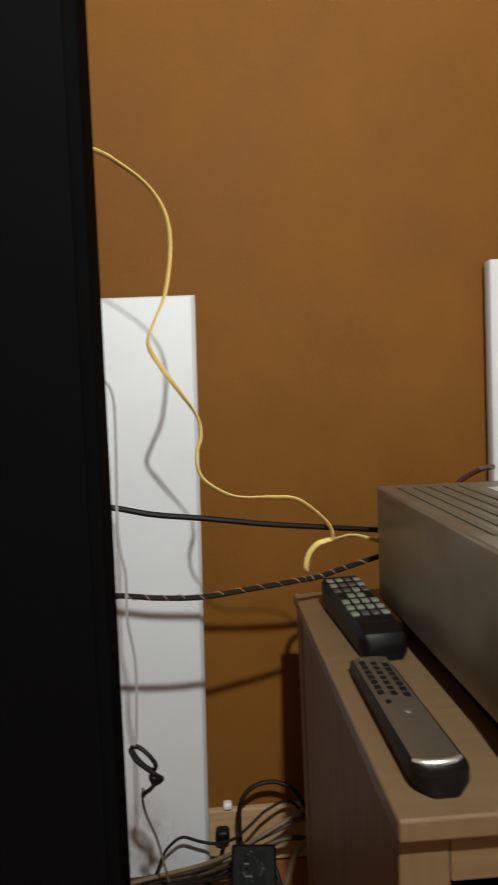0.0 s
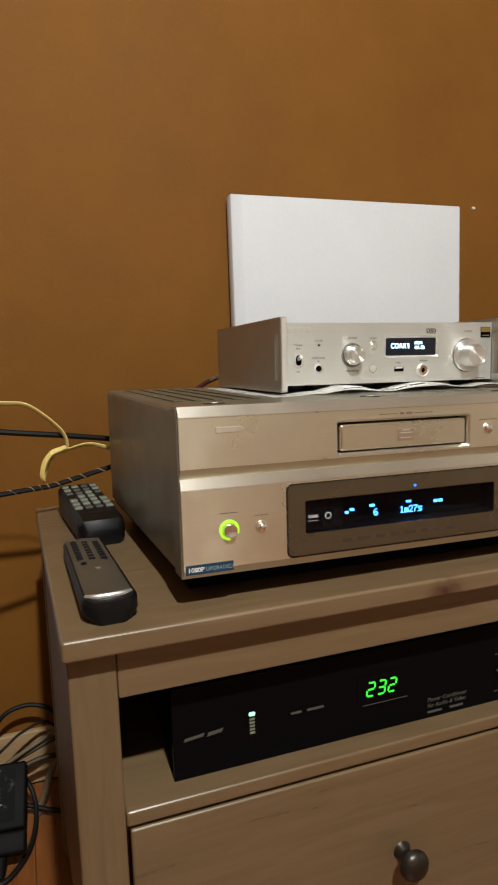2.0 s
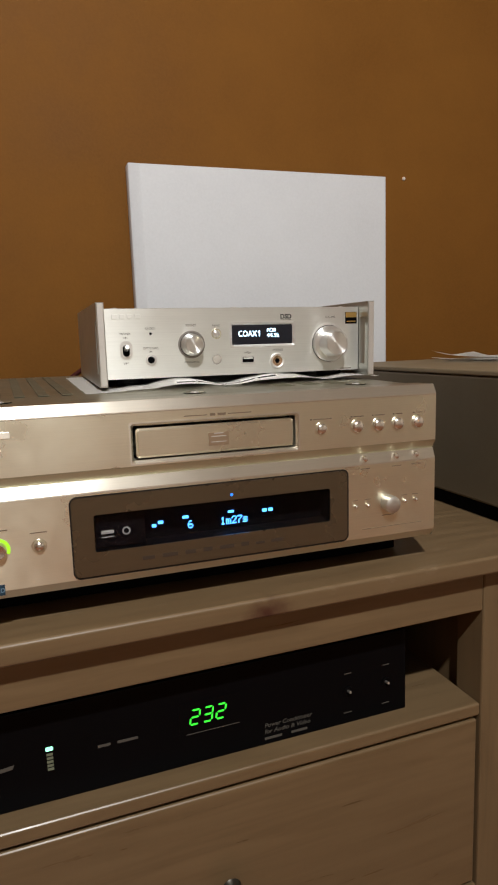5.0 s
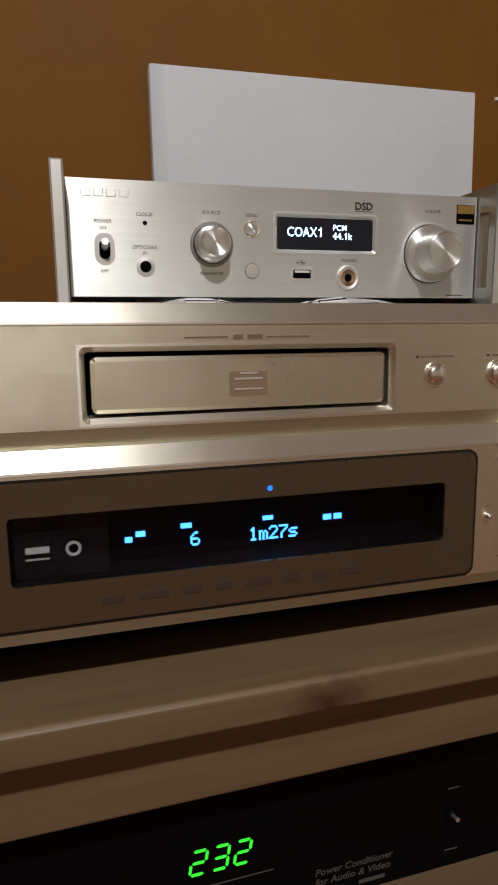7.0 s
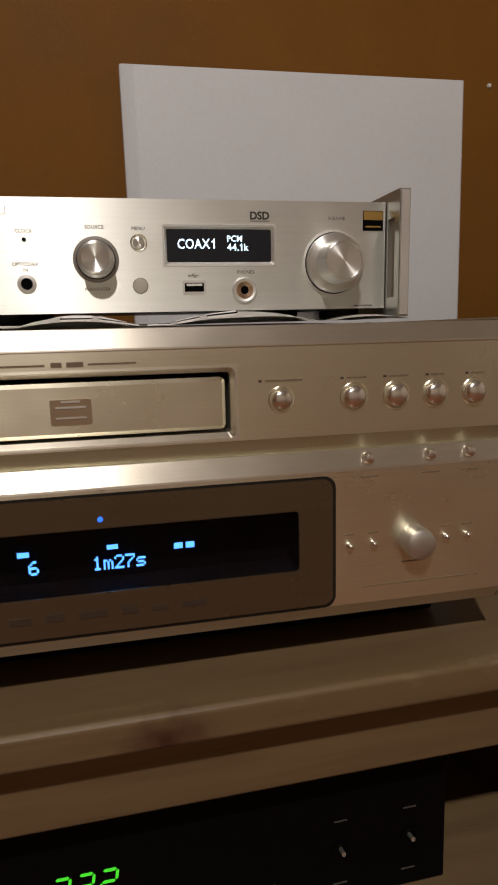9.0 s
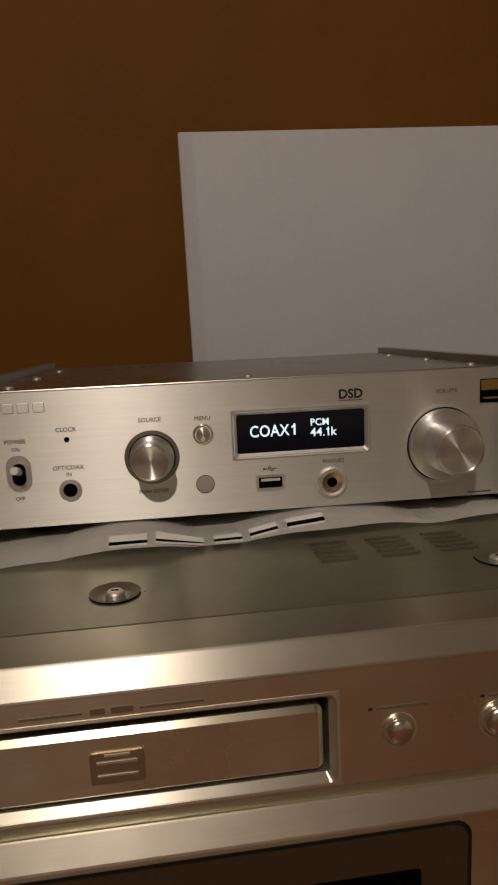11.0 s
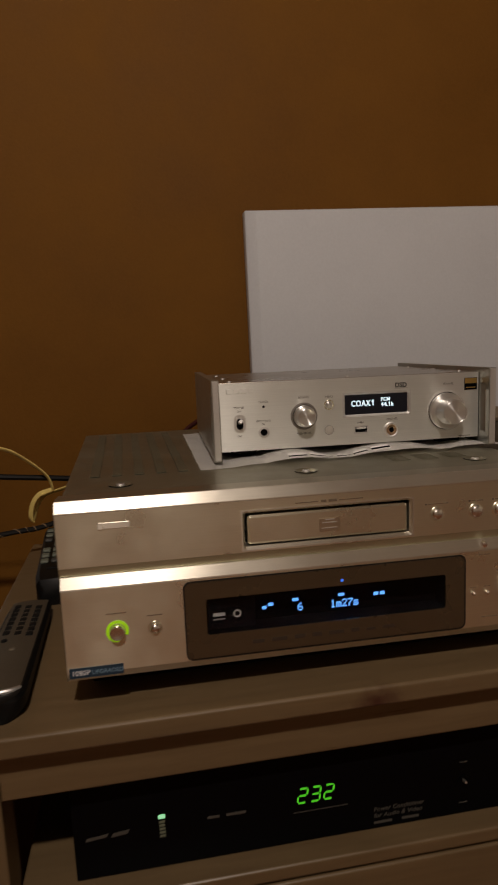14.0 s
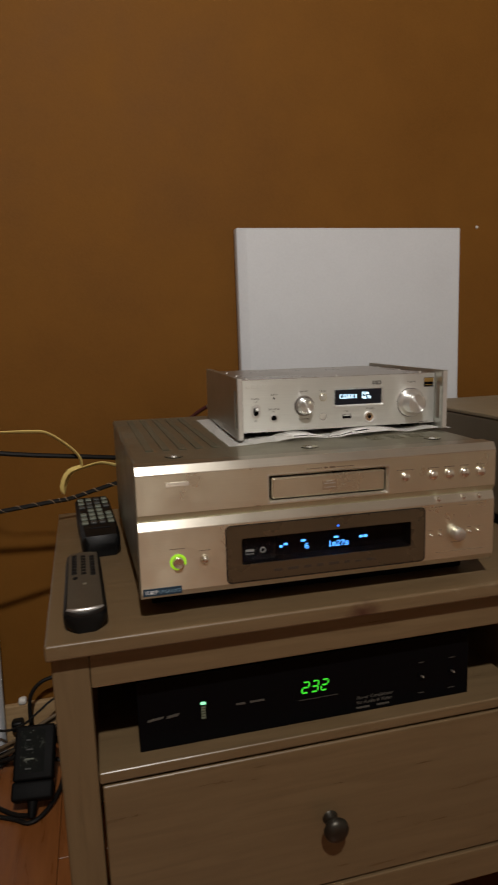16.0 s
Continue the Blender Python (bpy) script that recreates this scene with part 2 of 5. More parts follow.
M["label"] = worn.m
M["speaker"] = Mat("speaker_black", (0.0022, 0.0022, 0.0026), 0.8, 0.0, 0.03).m
M["white"] = Mat("white_plastic", (0.72, 0.70, 0.66), 0.45).m

# ---- building helpers ----


def thing(name, base, label, category, group="", kind=""):
    ob = new(name)
    ob.empty_display_size = 0.02
    ob.location = base
    return tagged(ob, label, category, group, kind)


def part(name, bm, material, parent=None, label="", smooth=False):
    me = bpy.data.meshes.new(name)
    bmesh.ops.recalc_face_normals(bm, faces=bm.faces)
    if smooth:
        for f in bm.faces:
            f.smooth = True
        for e in bm.edges:
            if len(e.link_faces) == 2 and e.calc_face_angle(0) > 0.6:
                e.smooth = False
    bm.to_mesh(me)
    bm.free()
    me.materials.append(material)
    ob = new(name, me)
    if parent:
        ob.parent = parent
        if parent.type == "EMPTY":
            ob.matrix_parent_inverse = Matrix.Translation(-parent.location)
    if label:
        ob["label"] = label
    return ob


def box(x0, x1, y0, y1, z0, z1, r=0.0, seg=2, bm=None):
    """A block, with rounded edges if r is given; added to bm if there is one."""
    own = bmesh.new()
    bmesh.ops.create_cube(own, size=1)
    for v in own.verts:
        v.co = Vector((x0 + (v.co.x + 0.5) * (x1 - x0), y0 + (v.co.y + 0.5) * (y1 - y0), z0 + (v.co.z + 0.5) * (z1 - z0)))
    if r:
        bmesh.ops.bevel(own, geom=own.edges[:], offset=r, segments=seg, profile=0.5, affect="EDGES")
    return merged(bm, own)


def merged(bm, own):
    if bm is None:
        return own
    me = bpy.data.meshes.new("scratch")
    own.to_mesh(me)
    own.free()
    bm.from_mesh(me)
    bpy.data.meshes.remove(me)
    return bm


def outline(cx, cz, w, h, r, seg=5):
    """Points of a rounded rectangle in the upright x-z plane."""
    pts = []
    for sx, sz, a0 in ((1, 1, 0), (-1, 1, 90), (-1, -1, 180), (1, -1, 270)):
        for k in range(seg + 1):
            a = radians(a0 + 90 * k / seg)
            pts.append((cx + sx * (w / 2 - r) + r * math.cos(a), cz + sz * (h / 2 - r) + r * math.sin(a)))
    return pts


def plate(cx, cz, w, h, r, y0, y1, edge=0.0, seg=5, bm=None):
    """A rounded plate whose front is at y0; edge chamfers the front."""
    own = bmesh.new()
    rings = [(y1, 0.0), (y0 + edge, 0.0)] + ([(y0, edge)] if edge else [])
    loops = []
    for y, inset in rings:
        pts = outline(cx, cz, w - 2 * inset, h - 2 * inset, max(r - inset, 0.0002), seg)
        loops.append([own.verts.new((x, y, z)) for x, z in pts])
    for a, b in zip(loops, loops[1:]):
        for k in range(len(a)):
            own.faces.new((a[k], a[k - 1], b[k - 1], b[k]))
    own.faces.new(loops[0])
    own.faces.new(loops[-1])
    return merged(bm, own)


def holed(u, v, w0, w1, axis="y"):
    """A plate with one rectangular hole: three steps along u and along v (z), its thickness from w0 to w1."""
    own = bmesh.new()
    at = (lambda a, c, w: (a, w, c)) if axis == "y" else (lambda a, c, w: (w, a, c))
    lo = [[own.verts.new(at(a, c, w0)) for c in v] for a in u]
    hi = [[own.verts.new(at(a, c, w1)) for c in v] for a in u]
    for i in range(3):
        for j in range(3):
            if (i, j) != (1, 1):
                for g in (lo, hi):
                    own.faces.new((g[i][j], g[i + 1][j], g[i + 1][j + 1], g[i][j + 1]))
    rim = [(k, 0) for k in range(3)] + [(3, k) for k in range(3)] + [(3 - k, 3) for k in range(3)] + [(0, 3 - k) for k in range(3)]
    for run in (rim, [(1, 1), (2, 1), (2, 2), (1, 2)]):
        for k in range(len(run)):
            (a, c), (d, e) = run[k - 1], run[k]
            own.faces.new((lo[a][c], lo[d][e], hi[d][e], hi[a][c]))
    return own


def lathe(cx, cy, cz, profile, seg=32, axis="y", bm=None):
    """Turns (radius, distance) pairs round an axis through the centre; ends of radius 0 close it."""
    own = bmesh.new()
    loops = []
    for r, d in profile:
        ring = []
        for k in range(seg if r > 0 else 1):
            a = 2 * math.pi * k / seg
            u, v = r * math.cos(a), r * math.sin(a)
            ring.append(own.verts.new((cx + u, cy + d, cz + v) if axis == "y" else (cx + u, cy + v, cz + d)))
        loops.append(ring)
    for a, b in zip(loops, loops[1:]):
        for k in range(seg):
            va = [a[k % len(a)], a[(k + 1) % len(a)]] if len(a) > 1 else [a[0]]
            vb = [b[(k + 1) % len(b)], b[k % len(b)]] if len(b) > 1 else [b[0]]
            if len(va) + len(vb) > 2:
                own.faces.new(va + vb)
    return merged(bm, own)


def extrude_profile(profile, x0, x1, bm=None):
    """Draws a closed (y, z) profile out along x."""
    own = bmesh.new()
    a = [own.verts.new((x0, y, z)) for y, z in profile]
    b = [own.verts.new((x1, y, z)) for y, z in profile]
    for k in range(len(a)):
        own.faces.new((a[k], a[k - 1], b[k - 1], b[k]))
    own.faces.new(a)
    own.faces.new(b)
    return merged(bm, own)


def tube(points, r, seg=8, sub=6, bm=None):
    """A cable: a tube along a smooth line through the points."""
    pts = [Vector(p) for p in points]
    ext = [2 * pts[0] - pts[1]] + pts + [2 * pts[-1] - pts[-2]]
    line = []
    for k in range(1, len(ext) - 2):
        p0, p1, p2, p3 = ext[k - 1 : k + 3]
        for j in range(sub):
            t = j / sub
            line.append(0.5 * (2 * p1 + (p2 - p0) * t + (2 * p0 - 5 * p1 + 4 * p2 - p3) * t * t + (3 * p1 - p0 - 3 * p2 + p3) * t**3))
    line.append(pts[-1])
    own = bmesh.new()
    loops, up = [], Vector((0.3, 0.2, 0.93)).normalized()
    for k, p in enumerate(line):
        d = (line[min(k + 1, len(line) - 1)] - line[max(k - 1, 0)]).normalized()
        side = d.cross(up)
        side = (side if side.length > 1e-3 else d.cross(Vector((1, 0, 0)))).normalized()
        up = side.cross(d).normalized()
        loops.append([own.verts.new(p + r * (math.cos(2 * math.pi * j / seg) * side + math.sin(2 * math.pi * j / seg) * up)) for j in range(seg)])
    for a, b in zip(loops, loops[1:]):
        for j in range(seg):
            own.faces.new((a[j], a[(j + 1) % seg], b[(j + 1) % seg], b[j]))
    own.faces.new(loops[0])
    own.faces.new(loops[-1])
    return merged(bm, own)


def ribbon(points, twists, width, thick, sub=6):
    """A flat cable through the points; a twist of 0 shows its flat side towards -y."""
    pts = [Vector((*p, a)) for p, a in zip(points, twists)]
    ext = [2 * pts[0] - pts[1]] + pts + [2 * pts[-1] - pts[-2]]
    line = []
    for k in range(1, len(ext) - 2):
        p0, p1, p2, p3 = ext[k - 1 : k + 3]
        for j in range(sub):
            t = j / sub
            line.append(0.5 * (2 * p1 + (p2 - p0) * t + (2 * p0 - 5 * p1 + 4 * p2 - p3) * t * t + (3 * p1 - p0 - 3 * p2 + p3) * t**3))
    line.append(pts[-1])
    own = bmesh.new()
    loops, side = [], None
    for k, p in enumerate(line):
        d = (line[min(k + 1, len(line) - 1)] - line[max(k - 1, 0)]).to_3d().normalized()
        flat = d.cross(Vector((0, 1, 0))).normalized()
        if side and flat.dot(side) < -0.2:
            flat = -flat
        side = flat
        w = (Matrix.Rotation(radians(p[3]), 3, d) @ flat).normalized()
        n = d.cross(w)
        ring = []
        for j in range(10):
            a = 2 * math.pi * (j + 0.5) / 10
            ca, sa = math.cos(a), math.sin(a)
            ring.append(own.verts.new(p.to_3d() + w * width / 2 * math.copysign(abs(ca) ** 0.6, ca) + n * thick / 2 * math.copysign(abs(sa) ** 0.6, sa)))
        loops.append(ring)
    for a, b in zip(loops, loops[1:]):
        for j in range(10):
            own.faces.new((a[j], a[(j + 1) % 10], b[(j + 1) % 10], b[j]))
    own.faces.new(loops[0])
    own.faces.new(loops[-1])
    return own


def lettering(body, size, x, y, z, material, parent, align="LEFT", name="lettering", slant=0.0, depth=0.00012, squeeze=1.0, bold=0.008, spacing=1.0):
    """Words that stand on an upright face and look towards -y; z is the base line."""
    cu = bpy.data.curves.new("words", "FONT")
    cu.body, cu.size, cu.align_x, cu.shear, cu.extrude, cu.resolution_u = body, size, align, slant, depth, 3
    cu.offset, cu.space_character = bold * size, spacing
    ob = bpy.data.objects.new("words", cu)
    me = bpy.data.meshes.new_from_object(ob)
    bpy.data.objects.remove(ob)
    bpy.data.curves.remove(cu)
    me.transform(Matrix.Translation((x, y, z)) @ Matrix.Rotation(radians(90), 4, "X") @ Matrix.Diagonal((squeeze, 1, 1, 1)))
    me.name = name
    me.materials.clear()
    me.materials.append(material)
    out = new(name, me)
    out.parent = parent
    if parent.type == "EMPTY":
        out.matrix_parent_inverse = Matrix.Translation(-parent.location)
    return out


def bar(x0, x1, z0, z1, y, material, parent, name="print_bar", proud=0.0003):
    return part(name, box(x0, x1, y - proud, y + 0.0004, z0, z1), material, parent)


# ---- the room ----
WALL_Y = 0.715
part("wall_back", box(-2.2, 2.8, WALL_Y, WALL_Y + 0.12, 0, 2.5), M["wall"])
# front and right walls are unseen, made pale as reflectors for the metal
part("wall_front", box(-2.2, 2.8, -4.32, -4.2, 0, 2.5), M["pale_wall"])
part("wall_left", box(-2.32, -2.2, -4.32, WALL_Y + 0.12, 0, 2.5), M["wall"])
part("wall_right", box(2.8, 2.92, -4.32, WALL_Y + 0.12, 0, 2.5), M["pale_wall"])
part("ceiling", box(-2.32, 2.92, -4.32, WALL_Y + 0.12, 2.5, 2.6), M["ceiling"])
floor = part("floor", box(-2.32, 2.92, -4.32, WALL_Y + 0.12, -0.12, -0.008), M["gap"])
part("baseboard", box(-2.2, 2.8, WALL_Y - 0.014, WALL_Y, 0, 0.105, 0.003), M["base"])
LABELS = {
    "wall_back": "brown painted wall with a slightly mottled finish", "wall_front": "plain wall out of view, made pale to brighten reflections", "wall_left": "brown painted wall",
    "wall_right": "plain wall out of view, made pale to brighten reflections", "ceiling": "plain off-white ceiling", "floor": "orange-brown wood laminate floor",
    "baseboard": "pale wooden baseboard along the brown wall",
}
for key, text in LABELS.items():
    tagged(bpy.data.objects[key], text, key.split("_")[0], kind="structure")

# ---- white panels against the wall ----


def white_panel(x0, x1, front, top, depth, label, material, tilt=0.0, rise=0.0):
    root = thing("white_panel", (x0, front, 0), label, "panel", "white wall panels")
    b, d = 0.019, 0.010
    bm = bmesh.new()
    back = [bm.verts.new(p) for p in ((x0, front + depth, 0), (x1, front + depth, 0), (x1, front + depth, top), (x0, front + depth, top))]
    side = [bm.verts.new(p) for p in ((x0, front + d, 0), (x1, front + d, 0), (x1, front + d, top), (x0, front + d, top))]
    face = [bm.verts.new(p) for p in ((x0 + b, front, 0.004), (x1 - 0.007, front, 0.004), (x1 - 0.007, front, top - 0.004), (x0 + b, front, top - 0.004))]
    for a, c in ((back, side), (side, face)):
        for k in range(4):
            bm.faces.new((a[k - 1], a[k], c[k], c[k - 1]))
    bm.faces.new(back)
    bm.faces.new(face)
    for v in bm.verts:
        v.co.x += tilt * (v.co.z - top)
        if v.co.z > top / 2:
            v.co.z += rise * (v.co.x - x0) / (x1 - x0)
    bmesh.ops.bevel(bm, geom=[e for e in bm.edges], offset=0.0015, segments=2, profile=0.5, affect="EDGES")
    part("panel_body", bm, material, root, smooth=True)
    for px in (x0 + 0.06, x1 - 0.06):
        part("spacer", box(px - 0.02, px + 0.02, front + depth + 0.0005, WALL_Y - 0.0005, top - 0.3, top - 0.26), M["matt_black"], root)
    return root


white_panel(0.280, 0.807, 0.667, 1.112, 0.036, "white rectangular wall panel standing behind the amplifier", M["panel"], rise=0.0032)
white_panel(-0.76, -0.2505, 0.674, 1.070, 0.024, "tall white wall panel, smudged low down, behind hanging cables", M["panel_dirty"], 0.024)

nail = thing("nail", (0.875, WALL_Y, 1.1235), "small white nail head in the brown wall", "nail")
part("nail_head", lathe(0.875, WALL_Y, 1.1235, [(0, -0.004), (0.0025, -0.0035), (0.004, -0.001), (0.004, 0.0)], 14), M["white"], nail, smooth=True)

# ---- tall black flat loudspeaker ----
spk = thing("flat_loudspeaker", (-0.48, 0.065, 0), "tall flat black panel loudspeaker standing on the floor", "loudspeaker")
for pname, shape, pmat in (("cabinet", box(-0.70, -0.3095, 0.04, 0.085, 0.03, 1.55, 0.004), "speaker"), ("grille", box(-0.69, -0.3195, 0.036, 0.0395, 0.10, 1.52, 0.0015), "matt_black")):
    for v in shape.verts:
        v.co.x += 0.009 * (v.co.z - 1.05)
    part(pname, shape, M[pmat], spk)
part("base_plate", box(-0.68, -0.33, -0.02, 0.16, 0, 0.03, 0.004), M["black"], spk)

# ---- the low wooden bench ----
BX0, BX1, BY0, BY1, TOP = -0.100, 1.376, 0.0, 0.522, 0.5725
bench = thing("media_bench", (0.63, 0.26, 0), "grey-brown stained wooden media bench with open bays above drawers", "bench")


def askew(bm):
    """The bench's near-left end runs slightly out of square."""
    for v in bm.verts:
        if v.co.x < 0.2:
            v.co.x -= 0.020 * max(0.0, v.co.y)
    return bm


part("bench_top", askew(box(BX0 - 0.004, BX1 + 0.004, BY0 - 0.017, BY1 + 0.004, TOP - 0.0182, TOP, 0.0030, 4)), M["wood_top"], bench, "worn wooden top with a dark knot in its edge")
for px in (BX0, 0.497, BX1 - 0.042):
    for py in (BY0, BY1 - 0.042):
        part("leg", askew(box(px, px + (0.0395 if px < 0 else 0.042), py, py + 0.042, 0, TOP - 0.0186, 0.002)), M["wood_z"], bench)
for px in (BX0 + 0.0015, BX1 - 0.0175):
    part("side_panel", askew(box(px, px + 0.016, BY0 + 0.0425, BY1 - 0.0425, 0.13, TOP - 0.0186, 0.001)), M["wood_z"], bench)
part("divider", box(0.508, 0.528, BY0 + 0.0425, BY1 - 0.0425, 0.13, TOP - 0.0186, 0.001), M["wood_z"], bench)
for xa, xb in ((BX0 + 0.0400, 0.4965), (0.5395, BX1 - 0.0425)):
    part("apron", box(xa, xb, BY0 + 0.001, BY0 + 0.02, 0.5085, TOP - 0.0186, 0.0012), M["wood_x"], bench)
    part("shelf", box(xa, xb, BY0 + 0.001, BY1 - 0.03, 0.3905, 0.4045, 0.0024, 3), M["wood_x"], bench)
    part("back_panel", box(xa, xb, BY1 - 0.028, BY1 - 0.02, 0.13, TOP - 0.0186), M["wood_x"], bench)
    part("bottom_rail", box(xa, xb, BY0 + 0.001, BY0 + 0.022, 0.142, 0.186, 0.0015), M["wood_x"], bench)
    drawer = part("drawer_front", box(xa + 0.003, xb - 0.003, BY0 + 0.002, BY0 + 0.02, 0.190, 0.3865, 0.0024, 3), M["wood_x"], bench)
    mid = xa + (xb - xa) / 2 if xa > 0.3 else 0.214
    knob = lathe(mid, BY0 + 0.002, 0.284, [(0, -0.030), (0.006, -0.0298), (0.012, -0.028), (0.0155, -0.024), (0.016, -0.020), (0.013, -0.016), (0.008, -0.012), (0.0065, -0.007), (0.0085, -0.002), (0.010, 0.0)], 28)
    part("knob", knob, M["bronze"], drawer, "dark bronze mushroom knob", True)

# ---- silver and champagne disc player ----
disc = thing("disc_player", (0.217, 0.2, TOP), "champagne-coloured metal disc player on the wooden bench", "disc player")
P1 = 0.434


def lid_rise(y):
    return 0.019 * max(0.0, y - 0.0292)


def backward(bm):
    """The case stands a touch higher and further out at its back."""
    for v in bm.verts:
        v.co.x -= 0.0285 * max(0.0, v.co.y - 0.0292)
        v.co.z += lid_rise(v.co.y) * max(0.0, (v.co.z - 0.575) / 0.1715)
    return bm


front = [(0.0058, 0.7425), (0.0058, 0.7482), (0.0052, 0.7482), (0.0046, 0.7478), (-0.0003, 0.7396), (-0.0003, 0.7388), (0.0, 0.7384)]
part("top_trim", extrude_profile(front + [(0.0058, 0.7384)], 0.0, P1), M["champagne_edge"], disc, "bright bevelled metal edge")
part("front_ledge", box(0.0, P1, 0.0060, 0.0292, 0.7390, 0.7478, 0.0004, 1), M["ledge"], disc, "olive metal strip behind the bright edge")
for xa, xb in ((-0.0012, -0.0001), (P1 + 0.0001, P1 + 0.0012)):
    part("end_cap", box(xa, xb, 0.0042, 0.0292, 0.6005, 0.7465, 0.0003, 1), M["case"], disc)
upper = part("upper_fascia", holed((0.0, 0.1460, 0.2920, P1), (0.6955, 0.6975, 0.7295, 0.7383), 0.0, 0.020), M["champagne"], disc)
# the step's shade is in its darker base colour
part("fascia_step", extrude_profile([(0.0, 0.6954), (0.020, 0.6954), (0.020, 0.6873), (0.0050, 0.6873)], 0.0, P1), M["champagne_step_shaded"], disc)
part("middle_trim", extrude_profile([(0.020, 0.6872), (0.0046, 0.6872), (0.0040, 0.6869), (0.0, 0.6782), (0.0, 0.6770), (0.020, 0.6770)], 0.0, P1), M["champagne_edge"], disc, "bright bevelled metal edge")
lower = part("lower_fascia", holed((0.0, 0.1125, 0.3220, P1), (0.6080, 0.6285, 0.6600, 0.6769), 0.0, 0.020), M["champagne"], disc)
part("bottom_trim", extrude_profile([(0.0, 0.6079), (0.020, 0.6079), (0.020, 0.6), (0.006, 0.6)], 0.0, P1), M["champagne_edge"], disc)
SCREWS = ((0.0500, 0.061), (0.2170, 0.0615), (0.3840, 0.0615))
bm = bmesh.new()
rims = [[(0.0015 + e, 0.0295 + e), (P1 - 0.0015 - e, 0.0295 + e), (P1 - 0.0015 - e, 0.400 - e), (0.0015 + e, 0.400 - e)] for e in (0.0, 0.0, 0.0012, 0.0032)]
loops = [[bm.verts.new((x, y, z)) for x, y in rim] for rim, z in zip(rims, (0.7385, 0.7432, 0.7456, 0.7465))]
for a, c in zip(loops, loops[1:]):
    for k in range(4):
        bm.faces.new((a[k], a[k - 1], c[k - 1], c[k]))
edges = [bm.edges.get((loops[-1][k], loops[-1][k - 1])) for k in range(4)]
for sx, sy in SCREWS:
    ring = [bm.verts.new((sx + 0.0105 * math.cos(math.pi * k / 14), sy + 0.0105 * math.sin(math.pi * k / 14), 0.7465)) for k in range(28)]
    edges += [bm.edges.new((ring[k], ring[k - 1])) for k in range(28)]
bmesh.ops.triangle_fill(bm, use_beauty=True, use_dissolve=False, edges=edges)
part("case_top", backward(bm), M["case"], disc, "dull grey metal lid")
for xa, xb in ((0.002, 0.0039), (P1 - 0.0039, P1 - 0.002)):
    part("case_side", backward(box(xa, xb, 0.0205, 0.399, 0.600, 0.7384)), M["case"], disc)
part("chassis", backward(box(0.004, P1 - 0.004, 0.0205, 0.392, 0.596, 0.7384)), M["matt_black"], disc)
# black block stands for the recessed base and the shadow under the player
part("plinth_and_shadow", box(0.014, P1 - 0.014, 0.046, 0.385, 0.5760, 0.5958, 0.002), M["matt_black"], disc)
# disc tray in its recess
tray = part("disc_tray", plate(0.2190, 0.7133, 0.1375, 0.0240, 0.0026, 0.0008, 0.016, 0.0018), M["champagne"], disc)
part("tray_recess", box(0.1445, 0.2935, 0.0164, 0.0195, 0.6970, 0.7305), M["matt_black"], disc)
bm = bmesh.new()
loops = []
for inset, r, y in ((-0.0010, 0.0006, 0.0004), (-0.0010, 0.0006, -0.0002), (0.0, 0.0030, -0.0002), (0.0022, 0.0016, 0.0028), (0.0024, 0.0014, 0.0150)):
    pts = outline(0.2190, 0.7135, 0.1464 - 2 * inset, 0.0324 - 2 * inset, r)
    loops.append([bm.verts.new((x, y, z)) for x, z in pts])
for a, c in zip(loops, loops[1:]):
    for k in range(len(a)):
        bm.faces.new((a[k], a[k - 1], c[k - 1], c[k]))
part("tray_frame", bm, M["champagne_edge"], disc, "bevelled rim of the tray opening")
part("tray_badge", plate(0.2190, 0.7127, 0.0175, 0.0110, 0.0008, 0.0003, 0.0010), Mat("badge_tan", (0.46, 0.36, 0.25), 0.42, 0.8).m, tray, "small tan badge plate")
bar(0.2125, 0.2255, 0.7143, 0.7151, 0.0003, M["emblem"], tray)
bar(0.2125, 0.2255, 0.7098, 0.7104, 0.0003, M["emblem"], tray)
bar(0.2150, 0.2232, 0.7168, 0.7176, 0.0003, M["emblem"], tray)
# marks above the tray
bar(0.2120, 0.2165, 0.7322, 0.7342, 0.0, M["print_tan"], upper)
bar(0.2185, 0.2255, 0.7322, 0.7342, 0.0, M["print_tan"], upper)
bar(0.1900, 0.2095, 0.7328, 0.7335, 0.0, M["print_tan"], upper)
bar(0.2275, 0.2480, 0.7328, 0.7335, 0.0, M["print_tan"], upper)
# maker's badge as a plain raised shape
part("maker_badge", plate(0.0445, 0.7275, 0.0250, 0.0050, 0.0008, -0.0006, 0.0002, 0.0003), M["champagne_edge"], upper)
part("maker_badge_block", plate(0.0340, 0.7275, 0.0042, 0.0056, 0.0006, -0.0009, -0.0004, 0.0002), M["champagne_edge"], upper)


def button(x, z, r, face, proud, parent, collar=True, mat="dome", name="button"):
    """A domed push button, in a shallow rounded collar if asked."""
    if collar:
        part("button_collar", lathe(x, face, z, [(r + 0.0017, 0.0002), (r + 0.0016, -0.0003), (r + 0.0012, -0.0006), (r + 0.0007, -0.0005), (r + 0.0004, 0.0002)], 28), M["champagne"], parent, smooth=True)
    dome = [(r, 0.0002)] + [(r * math.cos(radians(a)), -0.35 * proud - 0.65 * proud * math.sin(radians(a))) for a in (0, 18, 36, 54, 72)] + [(0, -proud)]
    return part(name, lathe(x, face, z, dome, 28), M[mat], parent, smooth=True)


